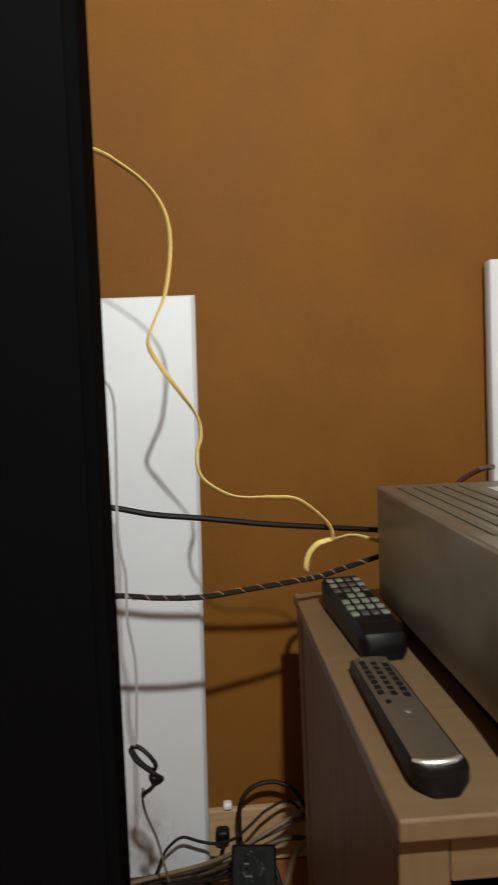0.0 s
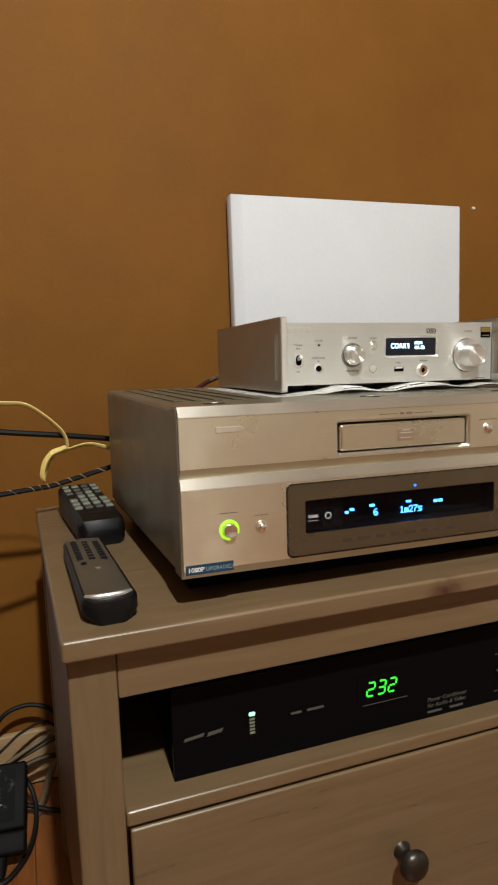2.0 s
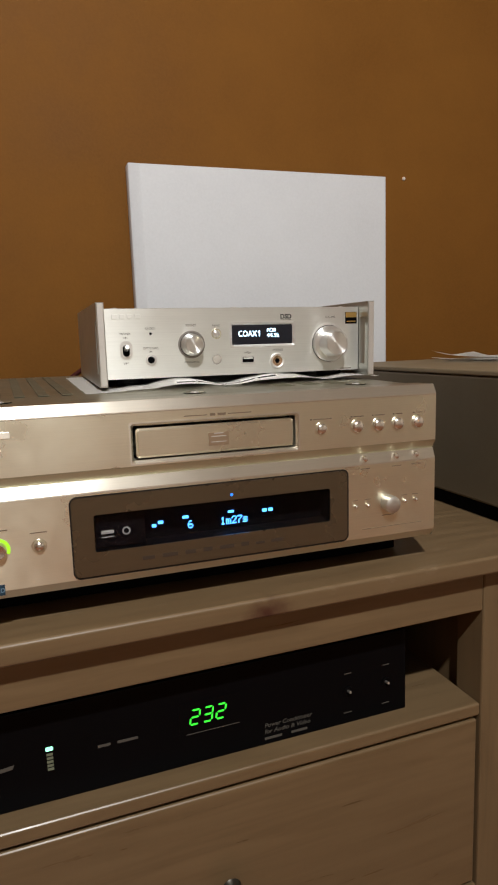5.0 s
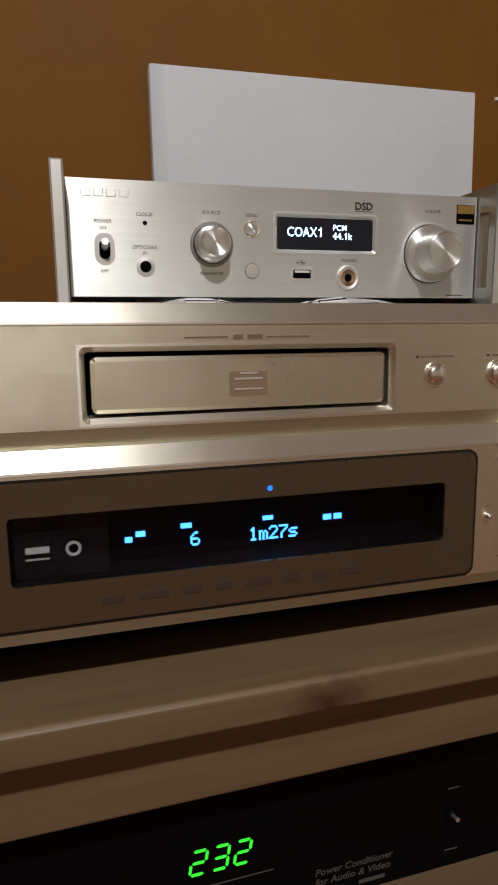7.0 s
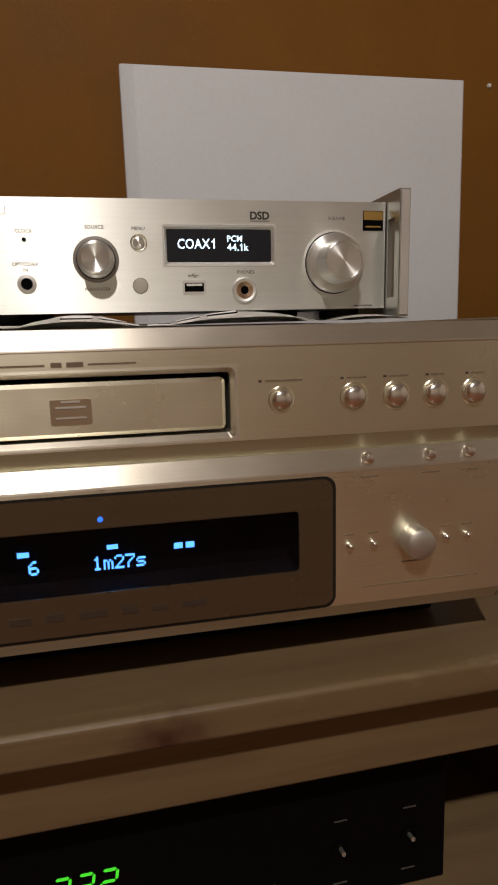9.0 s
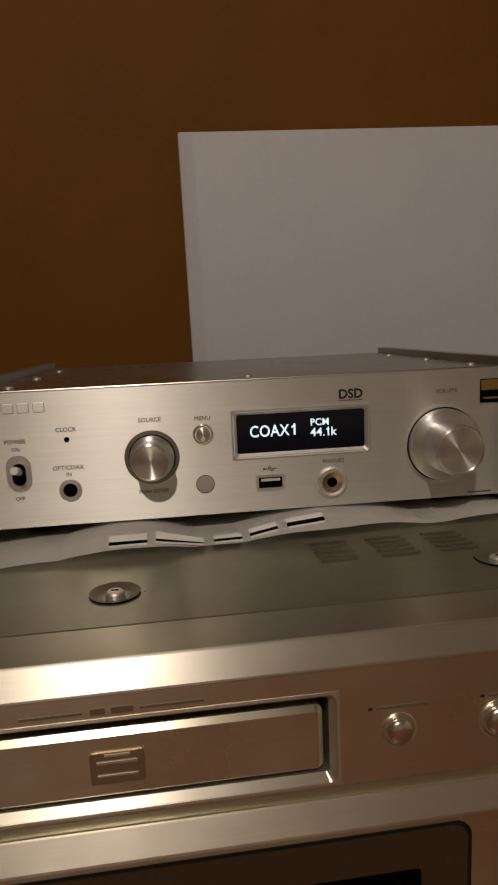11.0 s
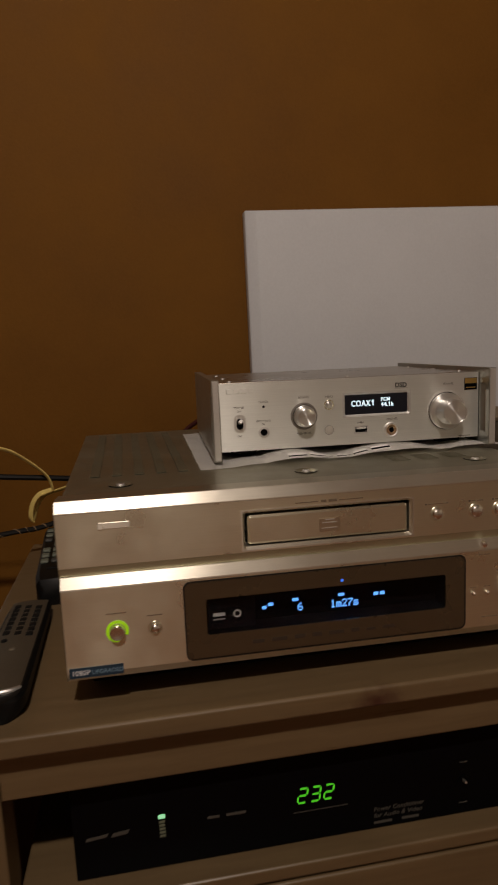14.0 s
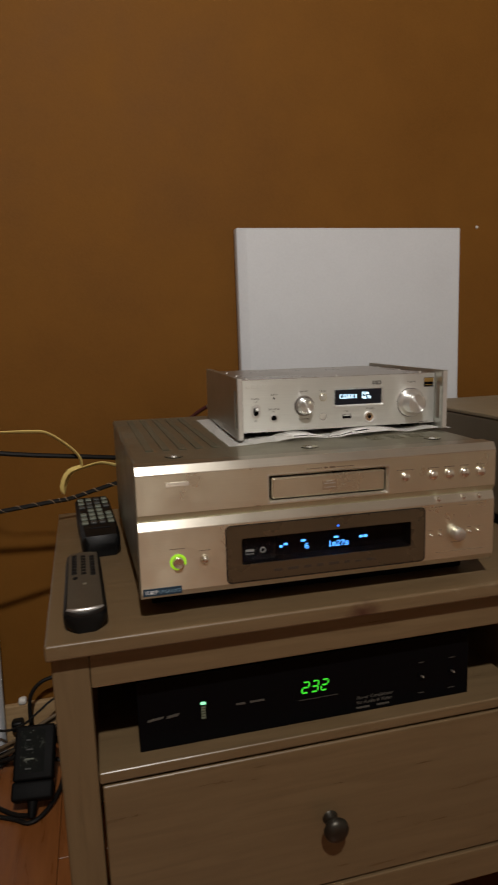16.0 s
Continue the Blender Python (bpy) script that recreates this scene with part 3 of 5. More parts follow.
button(0.3138, 0.7138, 0.0048, 0.0, 0.0034, upper)
for bx in (0.3510, 0.3728, 0.3935, 0.4150):
    button(bx - 0.0012, 0.7134, 0.0056, 0.0, 0.0040, upper)
for bx, w in ((0.3150, 0.018), (0.3510, 0.010), (0.3728, 0.010), (0.3935, 0.007), (0.4150, 0.007)):
    bar(bx - w / 2 - 0.003, bx - w / 2 - 0.0015, 0.7222, 0.7232, 0.0, M["print_brown"], upper)
    bar(bx - w / 2, bx + w / 2, 0.7223, 0.7231, 0.0, M["print_tan"], upper)
for bx in (0.3580, 0.3912, 0.4130):
    part("small_button", lathe(bx, 0.0030, 0.6828, [(0.0029, 0.002), (0.0029, -0.003), (0.0022, -0.0042), (0, -0.0048)], 18), M["dome"], disc, smooth=True)
    bar(bx - 0.005, bx + 0.005, 0.6735, 0.6741, 0.0, M["print_tan"], lower)
for bx in (0.3476, 0.3604, 0.4002, 0.4122):
    button(bx, 0.6393, 0.0019, 0.0, 0.0036, lower, False, name="small_button")
    bar(bx - 0.003, bx + 0.003, 0.6446, 0.6451, 0.0, M["print_tan"], lower)
part("jog_knob", lathe(0.3822, 0.0, 0.6392, [(0.0080, 0.0002), (0.0080, -0.0075), (0.0076, -0.0098), (0.0060, -0.0108), (0.003, -0.0113), (0, -0.0114)], 36), M["jog"], lower, "turned metal knob", True)
bar(0.3760, 0.3884, 0.6275, 0.6281, 0.0, M["print_tan"], lower)
bar(0.3550, 0.4200, 0.6165, 0.6169, 0.0, M["print_tan"], lower)
# power button with its lit ring
bm = bmesh.new()
arc = []
for k in range(31):
    a = radians(-25 + 300 * k / 30)
    arc.append([bm.verts.new((0.0413 + r * math.cos(a), y, 0.6405 + r * math.sin(a))) for r, y in ((0.0090, 0.0002), (0.0090, -0.0006), (0.0066, -0.0006), (0.0066, 0.0002))])
for a, c in zip(arc, arc[1:]):
    for k in range(4):
        bm.faces.new((a[k], a[k - 1], c[k - 1], c[k]))
bm.faces.new(arc[0])
bm.faces.new(arc[-1])
part("lit_ring", bm, M["lime"], lower, "glowing lime-green ring")
part("power_button", lathe(0.0413, 0.0, 0.6405, [(0.0060, 0.0002), (0.0060, -0.0050), (0.0054, -0.0060), (0.0025, -0.0055), (0, -0.0053)], 30), M["dome"], lower, smooth=True)
button(0.0712, 0.6402, 0.0040, 0.0, 0.0045, lower)
bar(0.0330, 0.0490, 0.6552, 0.6559, 0.0, M["print_tan"], lower)
bar(0.0650, 0.0775, 0.6505, 0.6512, 0.0, M["print_tan"], lower)
# blue sticker
sticker = part("sticker", plate(0.0228, 0.6090, 0.0425, 0.0085, 0.0003, -0.0004, 0.0002), M["blue_sticker"], lower, "dark blue sticker with white words")
lettering("1080P", 0.0058, 0.0032, -0.0005, 0.6070, M["white_ink"], sticker)
lettering("UPGRADED", 0.0048, 0.0190, -0.0005, 0.6072, Mat("pale_blue_ink", (0.16, 0.26, 0.34), 0.5).m, sticker)
# display window


def pierced(outer, inner, y0, y1):
    """A rounded plate, front at y0, with a rounded opening; both as (cx, cz, w, h, r)."""
    own = bmesh.new()
    loops = [[own.verts.new((x, y, z)) for x, z in outline(*shape)] for shape, y in ((outer, y1), (outer, y0), (inner, y0), (inner, y1))]
    for a, c in zip(loops, loops[1:] + loops[:1]):
        for k in range(len(a)):
            own.faces.new((a[k], a[k - 1], c[k - 1], c[k]))
    return own


SLOT = (0.21725, 0.64425, 0.2085, 0.0305, 0.0022)
# dark sheet drawn as the window's shadow, wider to the right and below
part("window_shadow", pierced((0.2178, 0.6417, 0.2456, 0.0676, 0.0060), SLOT, -0.0003, 0.0010), M["shadow_and_rim"], lower)
window = part("display_window", pierced((0.2175, 0.6420, 0.2425, 0.0645, 0.0048), SLOT, -0.0011, 0.0008), M["smoked"], lower, "smoked brown display window")
bm = bmesh.new()
loops = [[bm.verts.new((x, y, z)) for x, z in outline(*SLOT)] for y in (-0.0004, 0.0190)]
for k in range(len(loops[0])):
    bm.faces.new((loops[0][k], loops[0][k - 1], loops[1][k - 1], loops[1][k]))
bm.faces.new(loops[1])
part("display_well", bm, M["matt_black"], window)
part("display_end", box(0.1145, 0.1545, 0.0062, 0.0066, 0.6298, 0.6587), M["display"], window)
pane = part("display_pane", plate(*SLOT, -0.0002, 0.0006), M["pane"], window, "clear dark glass over the display")
pane.visible_shadow = False
disc.rotation_euler = (0, 0.0085, 0)
disc.location.z -= 0.0008
DY = 0.0165
DOTS = {
    "1": "..#.. .##.. ..#.. ..#.. ..#.. ..#.. .###.",
    "m": "..... ..... ##.#. #.#.# #.#.# #.#.# #.#.#",
    "2": ".###. #...# ....# ...#. ..#.. .#... #####",
    "7": "##### ....# ...#. ..#.. .#... .#... .#...",
    "s": "..... ..... .#### #.... .###. ....# ####.",
    "6": "..##. .#... #.... ####. #...# #...# .###.",
}


def deep(x, z, k=1.06):
    """Where a mark lies on a plane set back behind the pane."""
    return 0.142 + (x - 0.142) * k, 0.732 + (z - 0.732) * k


def dotted(word, x, z, pitch, dot):
    """Lit characters made of small square dots, five by seven."""
    x, z = deep(x, z)
    for k, key in enumerate(word):
        own = bmesh.new()
        for r, row in enumerate(DOTS[key].split()):
            for c, mark in enumerate(row):
                if mark == "#":
                    px, pz = x + k * pitch + c * dot, z + (6 - r) * dot * 1.05
                    box(px, px + dot * 0.97, DY - 0.0003, DY + 0.0003, pz, pz + dot * 1.0, bm=own)
        part("lit_figure", own, M["blue_light"], window)


dotted("6", 0.1905, 0.6396, 0.0053, 0.00093)
dotted("1m27s", 0.2182, 0.6390, 0.0052, 0.00093)
for xa, xb, za, zb in ((0.1660, 0.1702, 0.6462, 0.6486), (0.1612, 0.1645, 0.6440, 0.6464), (0.1862, 0.1912, 0.6482, 0.6504), (0.2250, 0.2300, 0.6484, 0.6504), (0.2555, 0.2595, 0.6458, 0.6484), (0.2610, 0.2650, 0.6458, 0.6484)):
    (xa, za), (xb, zb) = deep(xa, za), deep(xb, zb)
    bar(xa, xb, za, zb, DY, M["blue_light"], window, "lit_segment")
part("led", lathe(0.2282, -0.0011, 0.6638, [(0.0013, 0.0), (0.0011, -0.0005), (0, -0.0006)], 16), M["blue_led"], window, "small blue light", True)
bar(0.1190, 0.1290, 0.6412, 0.6440, 0.0062, M["print_light"], window)
bar(0.1190, 0.1290, 0.6382, 0.6389, 0.0062, M["print_light"], window)
part("round_mark", lathe(0.1392, 0.0062, 0.6420, [(0.0034, 0.0), (0.0034, -0.0003), (0.0022, -0.0003), (0.0022, 0.0)], 20), M["print_light"], window)
random.seed(5)
mx = 0.150
for w in (0.010, 0.013, 0.009, 0.008, 0.013, 0.007, 0.008, 0.011):
    bar(mx, mx + w, 0.6175, 0.6195 + random.random() * 0.0015, -0.0012, M["print_brown"], window)
    mx += w + 0.0065
# screws and vents of the lid
for sx, sy in SCREWS:
    dish = part("screw_dish", backward(lathe(sx, sy, 0.7465, [(0.0106, 0.0), (0.0098, -0.0003), (0.0075, -0.0014), (0.0052, -0.0022), (0, -0.0022)], 28, "z")), M["case"], disc, smooth=True)
    part("screw", backward(lathe(sx, sy, 0.7465, [(0.0040, -0.0022), (0.0039, -0.0004), (0.0032, 0.0004), (0.0020, 0.0007), (0, 0.0008)], 18, "z")), M["silver_edge"], dish, smooth=True)
    part("screw_cross", backward(box(sx - 0.0015, sx + 0.0015, sy - 0.0004, sy + 0.0004, 0.7470, 0.7475)), M["matt_black"], dish)
for gx in (0.307, 0.3355, 0.364):
    for k in range(5):
        part("vent_slot", backward(box(gx, gx + 0.0185, 0.0755 + 0.0056 * k, 0.0767 + 0.0056 * k, 0.7462, 0.74662)), M["case_dark"], disc)
for k in range(5):
    part("vent_channel", backward(box(0.022 + 0.0205 * k, 0.0310 + 0.0205 * k, 0.100, 0.375, 0.7462, 0.7468)), M["case_dark"], disc)

# ---- white packing sheet under the small amplifier ----
random.seed(3)
sheet = thing("packing_sheet", (0.28, 0.22, 0.7465), "white wavy foam packing sheet with cut slots on the player's lid", "packing sheet")
bm = bmesh.new()
NX, NY = 84, 40
grid = []


def sheet_z(x, y):
    """A nearly flat sheet that bulges a little, unevenly, just under the fascia."""
    bulge = sum(h * max(0.0, 1 - ((x - c) / w) ** 2) for c, w, h in ((0.180, 0.022, 0.0022), (0.220, 0.031, 0.0075), (0.323, 0.048, 0.0070), (0.408, 0.026, 0.0030)))
    rise = min(1.0, 0.5 + max(0.0, (y - 0.100) / 0.030)) * min(1.0, max(0.0, (0.150 - y) / 0.014))
    return 0.7472 + rise * (0.0004 + bulge) + 0.0006 * noise.noise((x * 34, y * 40, 0.3))


for j in range(NY + 1):
    row = []
    for i in range(NX + 1):
        u, v = i / NX, j / NY
        x = 0.124 + 0.318 * u
        y = 0.097 + 0.011 * u + 0.006 * noise.noise((x * 17, 2.0, 0)) * (1 - v) + 0.252 * v**1.5
        row.append(bm.verts.new((x, y, max(0.7468, sheet_z(x, y)) + lid_rise(y))))
    grid.append(row)
for j in range(NY):
    for i in range(NX):
        bm.faces.new((grid[j][i], grid[j][i + 1], grid[j + 1][i + 1], grid[j + 1][i]))
bmesh.ops.solidify(bm, geom=bm.faces[:], thickness=-0.0005)
foam = part("foam_sheet", bm, M["foam"], sheet)
for xa, xb, yy, dark in ((0.212, 0.230, 0.1055, 0.5), (0.234, 0.257, 0.1075, 0.3), (0.262, 0.276, 0.1095, 0.6), (0.280, 0.294, 0.1105, 0.6), (0.299, 0.318, 0.1110, 0.7)):
    za, zb = sheet_z(xa, yy), sheet_z(xb, yy)
    flap, hole = bmesh.new(), bmesh.new()
    for own, y0, y1, up in ((flap, yy - 0.004, yy + 0.005, 0.0010), (hole, yy - 0.0035, yy - 0.0035 + 0.005 * dark, 0.0013)):
        low = [own.verts.new((px, py, sheet_z(px, py) + lid_rise(py) + up - 0.0009)) for px, py in ((xa, y0), (xb, y0 + 0.0006), (xb, y1), (xa, y1))]
        top = [own.verts.new(v.co + Vector((0, 0, 0.0008))) for v in low]
        for k in range(4):
            own.faces.new((low[k], low[k - 1], top[k - 1], top[k]))
        own.faces.new(low)
        own.faces.new(top)
    part("cut_flap", flap, M["foam"], foam)
    part("cut_slot", hole, M["matt_black"], foam)

# ---- silver headphone amplifier / converter ----
amp = thing("headphone_amplifier", (0.287, 0.127, 0.7455), "compact brushed-silver headphone amplifier with side plates, on a white sheet", "amplifier")
FY, AX0, AX1, AZ0, AZ1 = 0.127, 0.1476, 0.4225, 0.7575, 0.8255
fascia = part("fascia", holed((AX0, 0.2764, 0.3462, AX1), (AZ0, 0.7866, 0.8094, AZ1), FY, FY + 0.008), M["silver"], amp, "brushed silver front plate")
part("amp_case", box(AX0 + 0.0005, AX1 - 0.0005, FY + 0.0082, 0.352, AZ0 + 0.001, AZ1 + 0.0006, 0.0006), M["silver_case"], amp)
for xa, xb in ((0.1397, 0.1470), (0.4232, 0.4305)):
    bm = holed((0.1065, 0.1130, 0.1240, 0.352), (0.7515, 0.7640, 0.8140, 0.8305), xa, xb, "x")
    bmesh.ops.bevel(bm, geom=[e for e in bm.edges if e.calc_face_angle(0) > 1], offset=0.0008, segments=2, profile=0.5, affect="EDGES")
    part("plate_edge", box(xa + 0.0006, xb - 0.0006, 0.1050, 0.1064, 0.7525, 0.8297, 0.0004, 1), M["silver_edge"], amp, "bright front edge of the side plate")
    part("side_plate", bm, M["side_silver"], amp, "silver side plate with a slot handle")
for fx in (0.175, 0.400):
    for fy in (0.155, 0.315):
        part("foot", lathe(fx, fy, 0.7483 + lid_rise(fy), [(0, 0.0), (0.013, 0.0), (0.014, 0.002), (0.014, 0.0060), (0, 0.0060)], 20, "z"), M["black"], amp, smooth=True)
for sx, sy in ((0.162, 0.150), (0.162, 0.215), (0.162, 0.290), (0.287, 0.150), (0.412, 0.150), (0.412, 0.215), (0.412, 0.290)):
    part("screw", lathe(sx, sy, AZ1 + 0.0005, [(0.0026, 0.0), (0.0024, 0.0010), (0.0012, 0.0015), (0, 0.0015)], 14, "z"), M["silver_edge"], amp, smooth=True)
# maker's name as plain raised bars
for k in range(4):
    bx = 0.1560 + 0.0074 * k
    part("emblem_bar", box(bx, bx + 0.0056, FY - 0.0004, FY + 0.0002, 0.8155, 0.8203, 0.0003, 1), M["silver"], fascia)


def caption(body, x, z, size=0.0030):
    return lettering(body, size, x, FY - 0.0001, z, M["print"], fascia, "CENTER", bold=0.0)


caption("POWER", 0.1680, 0.8005)
caption("ON", 0.1680, 0.7968, 0.0026)
caption("OFF", 0.1678, 0.7718, 0.0026)
caption("CLOCK", 0.1930, 0.8052)
caption("OPT/COAX", 0.1925, 0.7860)
caption("IN", 0.1925, 0.7826, 0.0028)
caption("SOURCE", 0.2342, 0.8077)
caption("PUSH ENTER", 0.2340, 0.7710, 0.0027)
caption("MENU", 0.2605, 0.8070)
caption("PHONES", 0.3275, 0.7806)
caption("VOLUME", 0.3885, 0.8140)
lettering("DSD", 0.0066, 0.3372, FY - 0.0001, 0.8140, Mat("black_print", (0.03, 0.028, 0.025), 0.5).m, fascia, "CENTER", bold=0.03)
bar(0.3312, 0.3438, 0.8128, 0.8131, FY, M["print"], fascia)
bar(0.4010, 0.4140, 0.7590, 0.7597, FY, M["print"], fascia)
# toggle switch
part("switch_well", plate(0.1685, 0.7855, 0.0120, 0.0185, 0.0058, FY - 0.0003, FY + 0.0006), M["silver_edge"], fascia)
part("switch_slot", plate(0.1685, 0.7850, 0.0066, 0.0110, 0.0031, FY - 0.0006, FY + 0.0003), M["matt_black"], fascia)
lever = tube([(0.1685, FY + 0.001, 0.7860), (0.1685, FY - 0.004, 0.7876), (0.1685, FY - 0.0085, 0.7888)], 0.0020, 12, 4)
part("switch_lever", lever, M["silver_edge"], fascia, "chrome toggle lever", True)
part("clock_light", lathe(0.1930, FY, 0.8012, [(0.0013, 0.0), (0.0013, -0.0003), (0, -0.0003)], 14), M["matt_black"], fascia)
part("input_rim", lathe(0.1926, FY, 0.7754, [(0.0056, 0.0002), (0.0056, -0.0005), (0.0036, -0.0008), (0.0034, 0.0002)], 26), M["silver_edge"], fascia, smooth=True)
part("input_hole", lathe(0.1926, FY, 0.7754, [(0.0034, 0.0), (0.0034, -0.0003), (0, -0.0003)], 22), M["matt_black"], fascia)
# source knob
part("knob_ring", lathe(0.2342, FY, 0.7895, [(0.0138, 0.0002), (0.0138, -0.0004), (0.0118, -0.0006), (0.0118, 0.0002)], 40), Mat("grey_ring", (0.30, 0.28, 0.26), 0.4, 0.8).m, fascia, smooth=True)
part("knob_gap", lathe(0.2342, FY, 0.7895, [(0.0118, 0.0), (0.0118, -0.0002), (0, -0.0002)], 36), M["matt_black"], fascia)
part("source_knob", lathe(0.2342, FY, 0.7895, [(0.0112, 0.0), (0.0111, -0.0040), (0.0103, -0.0048), (0.0096, -0.0052), (0.0095, -0.0128), (0.0091, -0.0138), (0.0082, -0.0143), (0.0076, -0.0140), (0, -0.0135)], 44), M["knob"], fascia, "turned aluminium knob with a dished face", True)
button(0.2605, 0.7996, 0.0036, FY, 0.0014, fascia, mat="knob")
part("eye_rim", lathe(0.2603, FY, 0.7737, [(0.0048, 0.0002), (0.0048, -0.0002), (0, -0.0002)], 26), M["shadow_and_rim"], fascia, smooth=True)
part("remote_eye", lathe(0.2603, FY, 0.7737, [(0.0045, 0.0002), (0.0045, -0.0004), (0.0040, -0.0006), (0, -0.0006)], 24), Mat("grey_lens", (0.46, 0.43, 0.38), 0.25).m, fascia, smooth=True)
# display
bm = bmesh.new()
loops = []
for inset, r, y in ((-0.0006, 0.0006, 0.0004), (-0.0006, 0.0006, -0.0003), (0.0, 0.0026, -0.0003), (0.0022, 0.0012, 0.0017), (0.0023, 0.0011, 0.0060)):
    pts = outline(0.3113, 0.7980, 0.0715 - 2 * inset, 0.0245 - 2 * inset, r)
    loops.append([bm.verts.new((x, FY + y, z)) for x, z in pts])
for a, c in zip(loops, loops[1:]):
    for k in range(len(a)):
        bm.faces.new((a[k], a[k - 1], c[k - 1], c[k]))
part("display_frame", bm, M["silver_edge"], fascia, "bevelled silver display frame")
SY = FY + 0.0017
screen = part("display", box(0.2764, 0.3462, SY, SY + 0.002, 0.7866, 0.8094), M["glass_black"], fascia, "black display with pale blue letters")


def words(runs, size, x, z, squeeze):
    """Lit words; the figure 1 is drawn with its flag, as on the display."""
    for run in runs:
        if run == "1":
            x += 0.10 * size
            own = box(x + 0.16 * size, x + 0.27 * size, SY - 0.0005, SY - 0.0001, z, z + 0.70 * size)
            flag = box(x - 0.02 * size, x + 0.24 * size, SY - 0.0005, SY - 0.0001, z + 0.55 * size, z + 0.64 * size)
            bmesh.ops.rotate(flag, verts=flag.verts[:], cent=(x + 0.22 * size, FY, z + 0.62 * size), matrix=Matrix.Rotation(radians(-32), 3, "Y"))
            part("lit_figure", merged(own, flag), M["oled"], screen)
            x += 0.42 * size
        else:
            ob = lettering(run, size, x, SY - 0.0003, z, M["oled"], screen, squeeze=squeeze, spacing=1.04)
            x = max(v.co.x for v in ob.data.vertices)


words(("COAX", "1"), 0.0084, 0.2843, 0.7963, 0.83)
words(("PCM",), 0.0052, 0.3160, 0.8006, 0.95)
words(("44.", "1", "k"), 0.0062, 0.3160, 0.7950, 1.0)
# sockets
part("usb_rim", plate(0.2940, 0.7724, 0.0150, 0.0085, 0.0008, FY - 0.0004, FY + 0.0002), M["silver_edge"], fascia)
part("usb_socket", plate(0.2940, 0.7724, 0.0122, 0.0054, 0.0004, FY - 0.0007, FY - 0.0001), M["matt_black"], fascia)
part("usb_tongue", box(0.2890, 0.2990, FY - 0.0010, FY - 0.0004, 0.7732, 0.7746), M["white"], fascia)
usb = [box(0.2908, 0.2972, FY - 0.0003, FY + 0.0002, 0.77945, 0.77975), box(0.2904, 0.2913, FY - 0.0003, FY + 0.0002, 0.77915, 0.78005)]
for bx, bz in ((0.2930, 0.7796), (0.2940, 0.7786)):
    usb += [box(bx, bx + 0.0003, FY - 0.0003, FY + 0.0002, bz, bz + 0.0010), box(bx, bx + 0.0018, FY - 0.0003, FY + 0.0002, bz + (0.0008 if bz > 0.779 else 0), bz + (0.0011 if bz > 0.779 else 0.0003))]
symbol = usb[0]
for piece in usb[1:]:
    symbol = merged(symbol, piece)
part("usb_symbol", symbol, M["print"], fascia)
part("phones_ring", lathe(0.3264, FY, 0.7703, [(0.0082, 0.0002), (0.0082, -0.0010), (0.0072, -0.0018), (0.0050, -0.0012), (0.0036, 0.0001)], 34), M["silver_edge"], fascia, "silver headphone socket", True)
part("phones_sleeve", lathe(0.3264, FY, 0.7703, [(0.0056, -0.0011), (0.0053, -0.0018), (0.0026, -0.0012), (0.0024, -0.0002)], 30), M["copper"], fascia, smooth=True)
part("phones_hole", lathe(0.3264, FY, 0.7703, [(0.0025, -0.0003), (0.0025, -0.0006), (0, -0.0006)], 22), M["matt_black"], fascia)
# volume knob
part("knob_ring", lathe(0.3868, FY, 0.7868, [(0.0212, 0.0002), (0.0212, -0.0004), (0.0198, -0.0006), (0.0198, 0.0002)], 44), M["silver_edge"], fascia, smooth=True)
part("knob_gap", lathe(0.3868, FY, 0.7868, [(0.0197, 0.0), (0.0197, -0.0003), (0, -0.0003)], 44), M["matt_black"], fascia)
part("volume_knob", lathe(0.3868, FY, 0.7868, [(0.0190, 0.0), (0.0190, -0.0038), (0.0183, -0.0050), (0.0172, -0.0054), (0.0138, -0.0056), (0.0134, -0.0062), (0.0131, -0.0205), (0.0125, -0.0216), (0.0114, -0.0219), (0.0109, -0.0214), (0, -0.0209)], 56), M["knob"], fascia, "large stepped aluminium volume knob", True)
# small foil sticker
foil = part("foil_sticker", box(0.4068, 0.4208, FY - 0.0004, FY + 0.0001, 0.8075, 0.8200), M["matt_black"], fascia, "small black and gold foil sticker")
part("foil_band", box(0.4072, 0.4204, FY - 0.0006, FY - 0.0003, 0.8142, 0.8196), M["gold"], foil)
bar(0.4085, 0.4190, 0.8095, 0.8105, FY - 0.0004, M["gold"], foil)
amp.rotation_euler = (0.013, 0.008, -0.022)
# plug at the back
plug = thing("audio_plug", (0.150, 0.47, 0.7446), "dark red audio plug with a silver collar behind the amplifier", "plug")
part("plug_body", tube([(0.172, 0.436, 0.768), (0.168, 0.448, 0.766), (0.163, 0.458, 0.763)], 0.0040, 12, 4), M["silver_case"], plug, smooth=True)
part("plug_cable", tube([(0.163, 0.457, 0.763), (0.150, 0.465, 0.755), (0.130, 0.474, 0.738), (0.090, 0.482, 0.690), (0.080, 0.490, 0.640), (0.075, 0.500, 0.574)], 0.0036, 10, 5), M["red_cable"], plug, smooth=True)

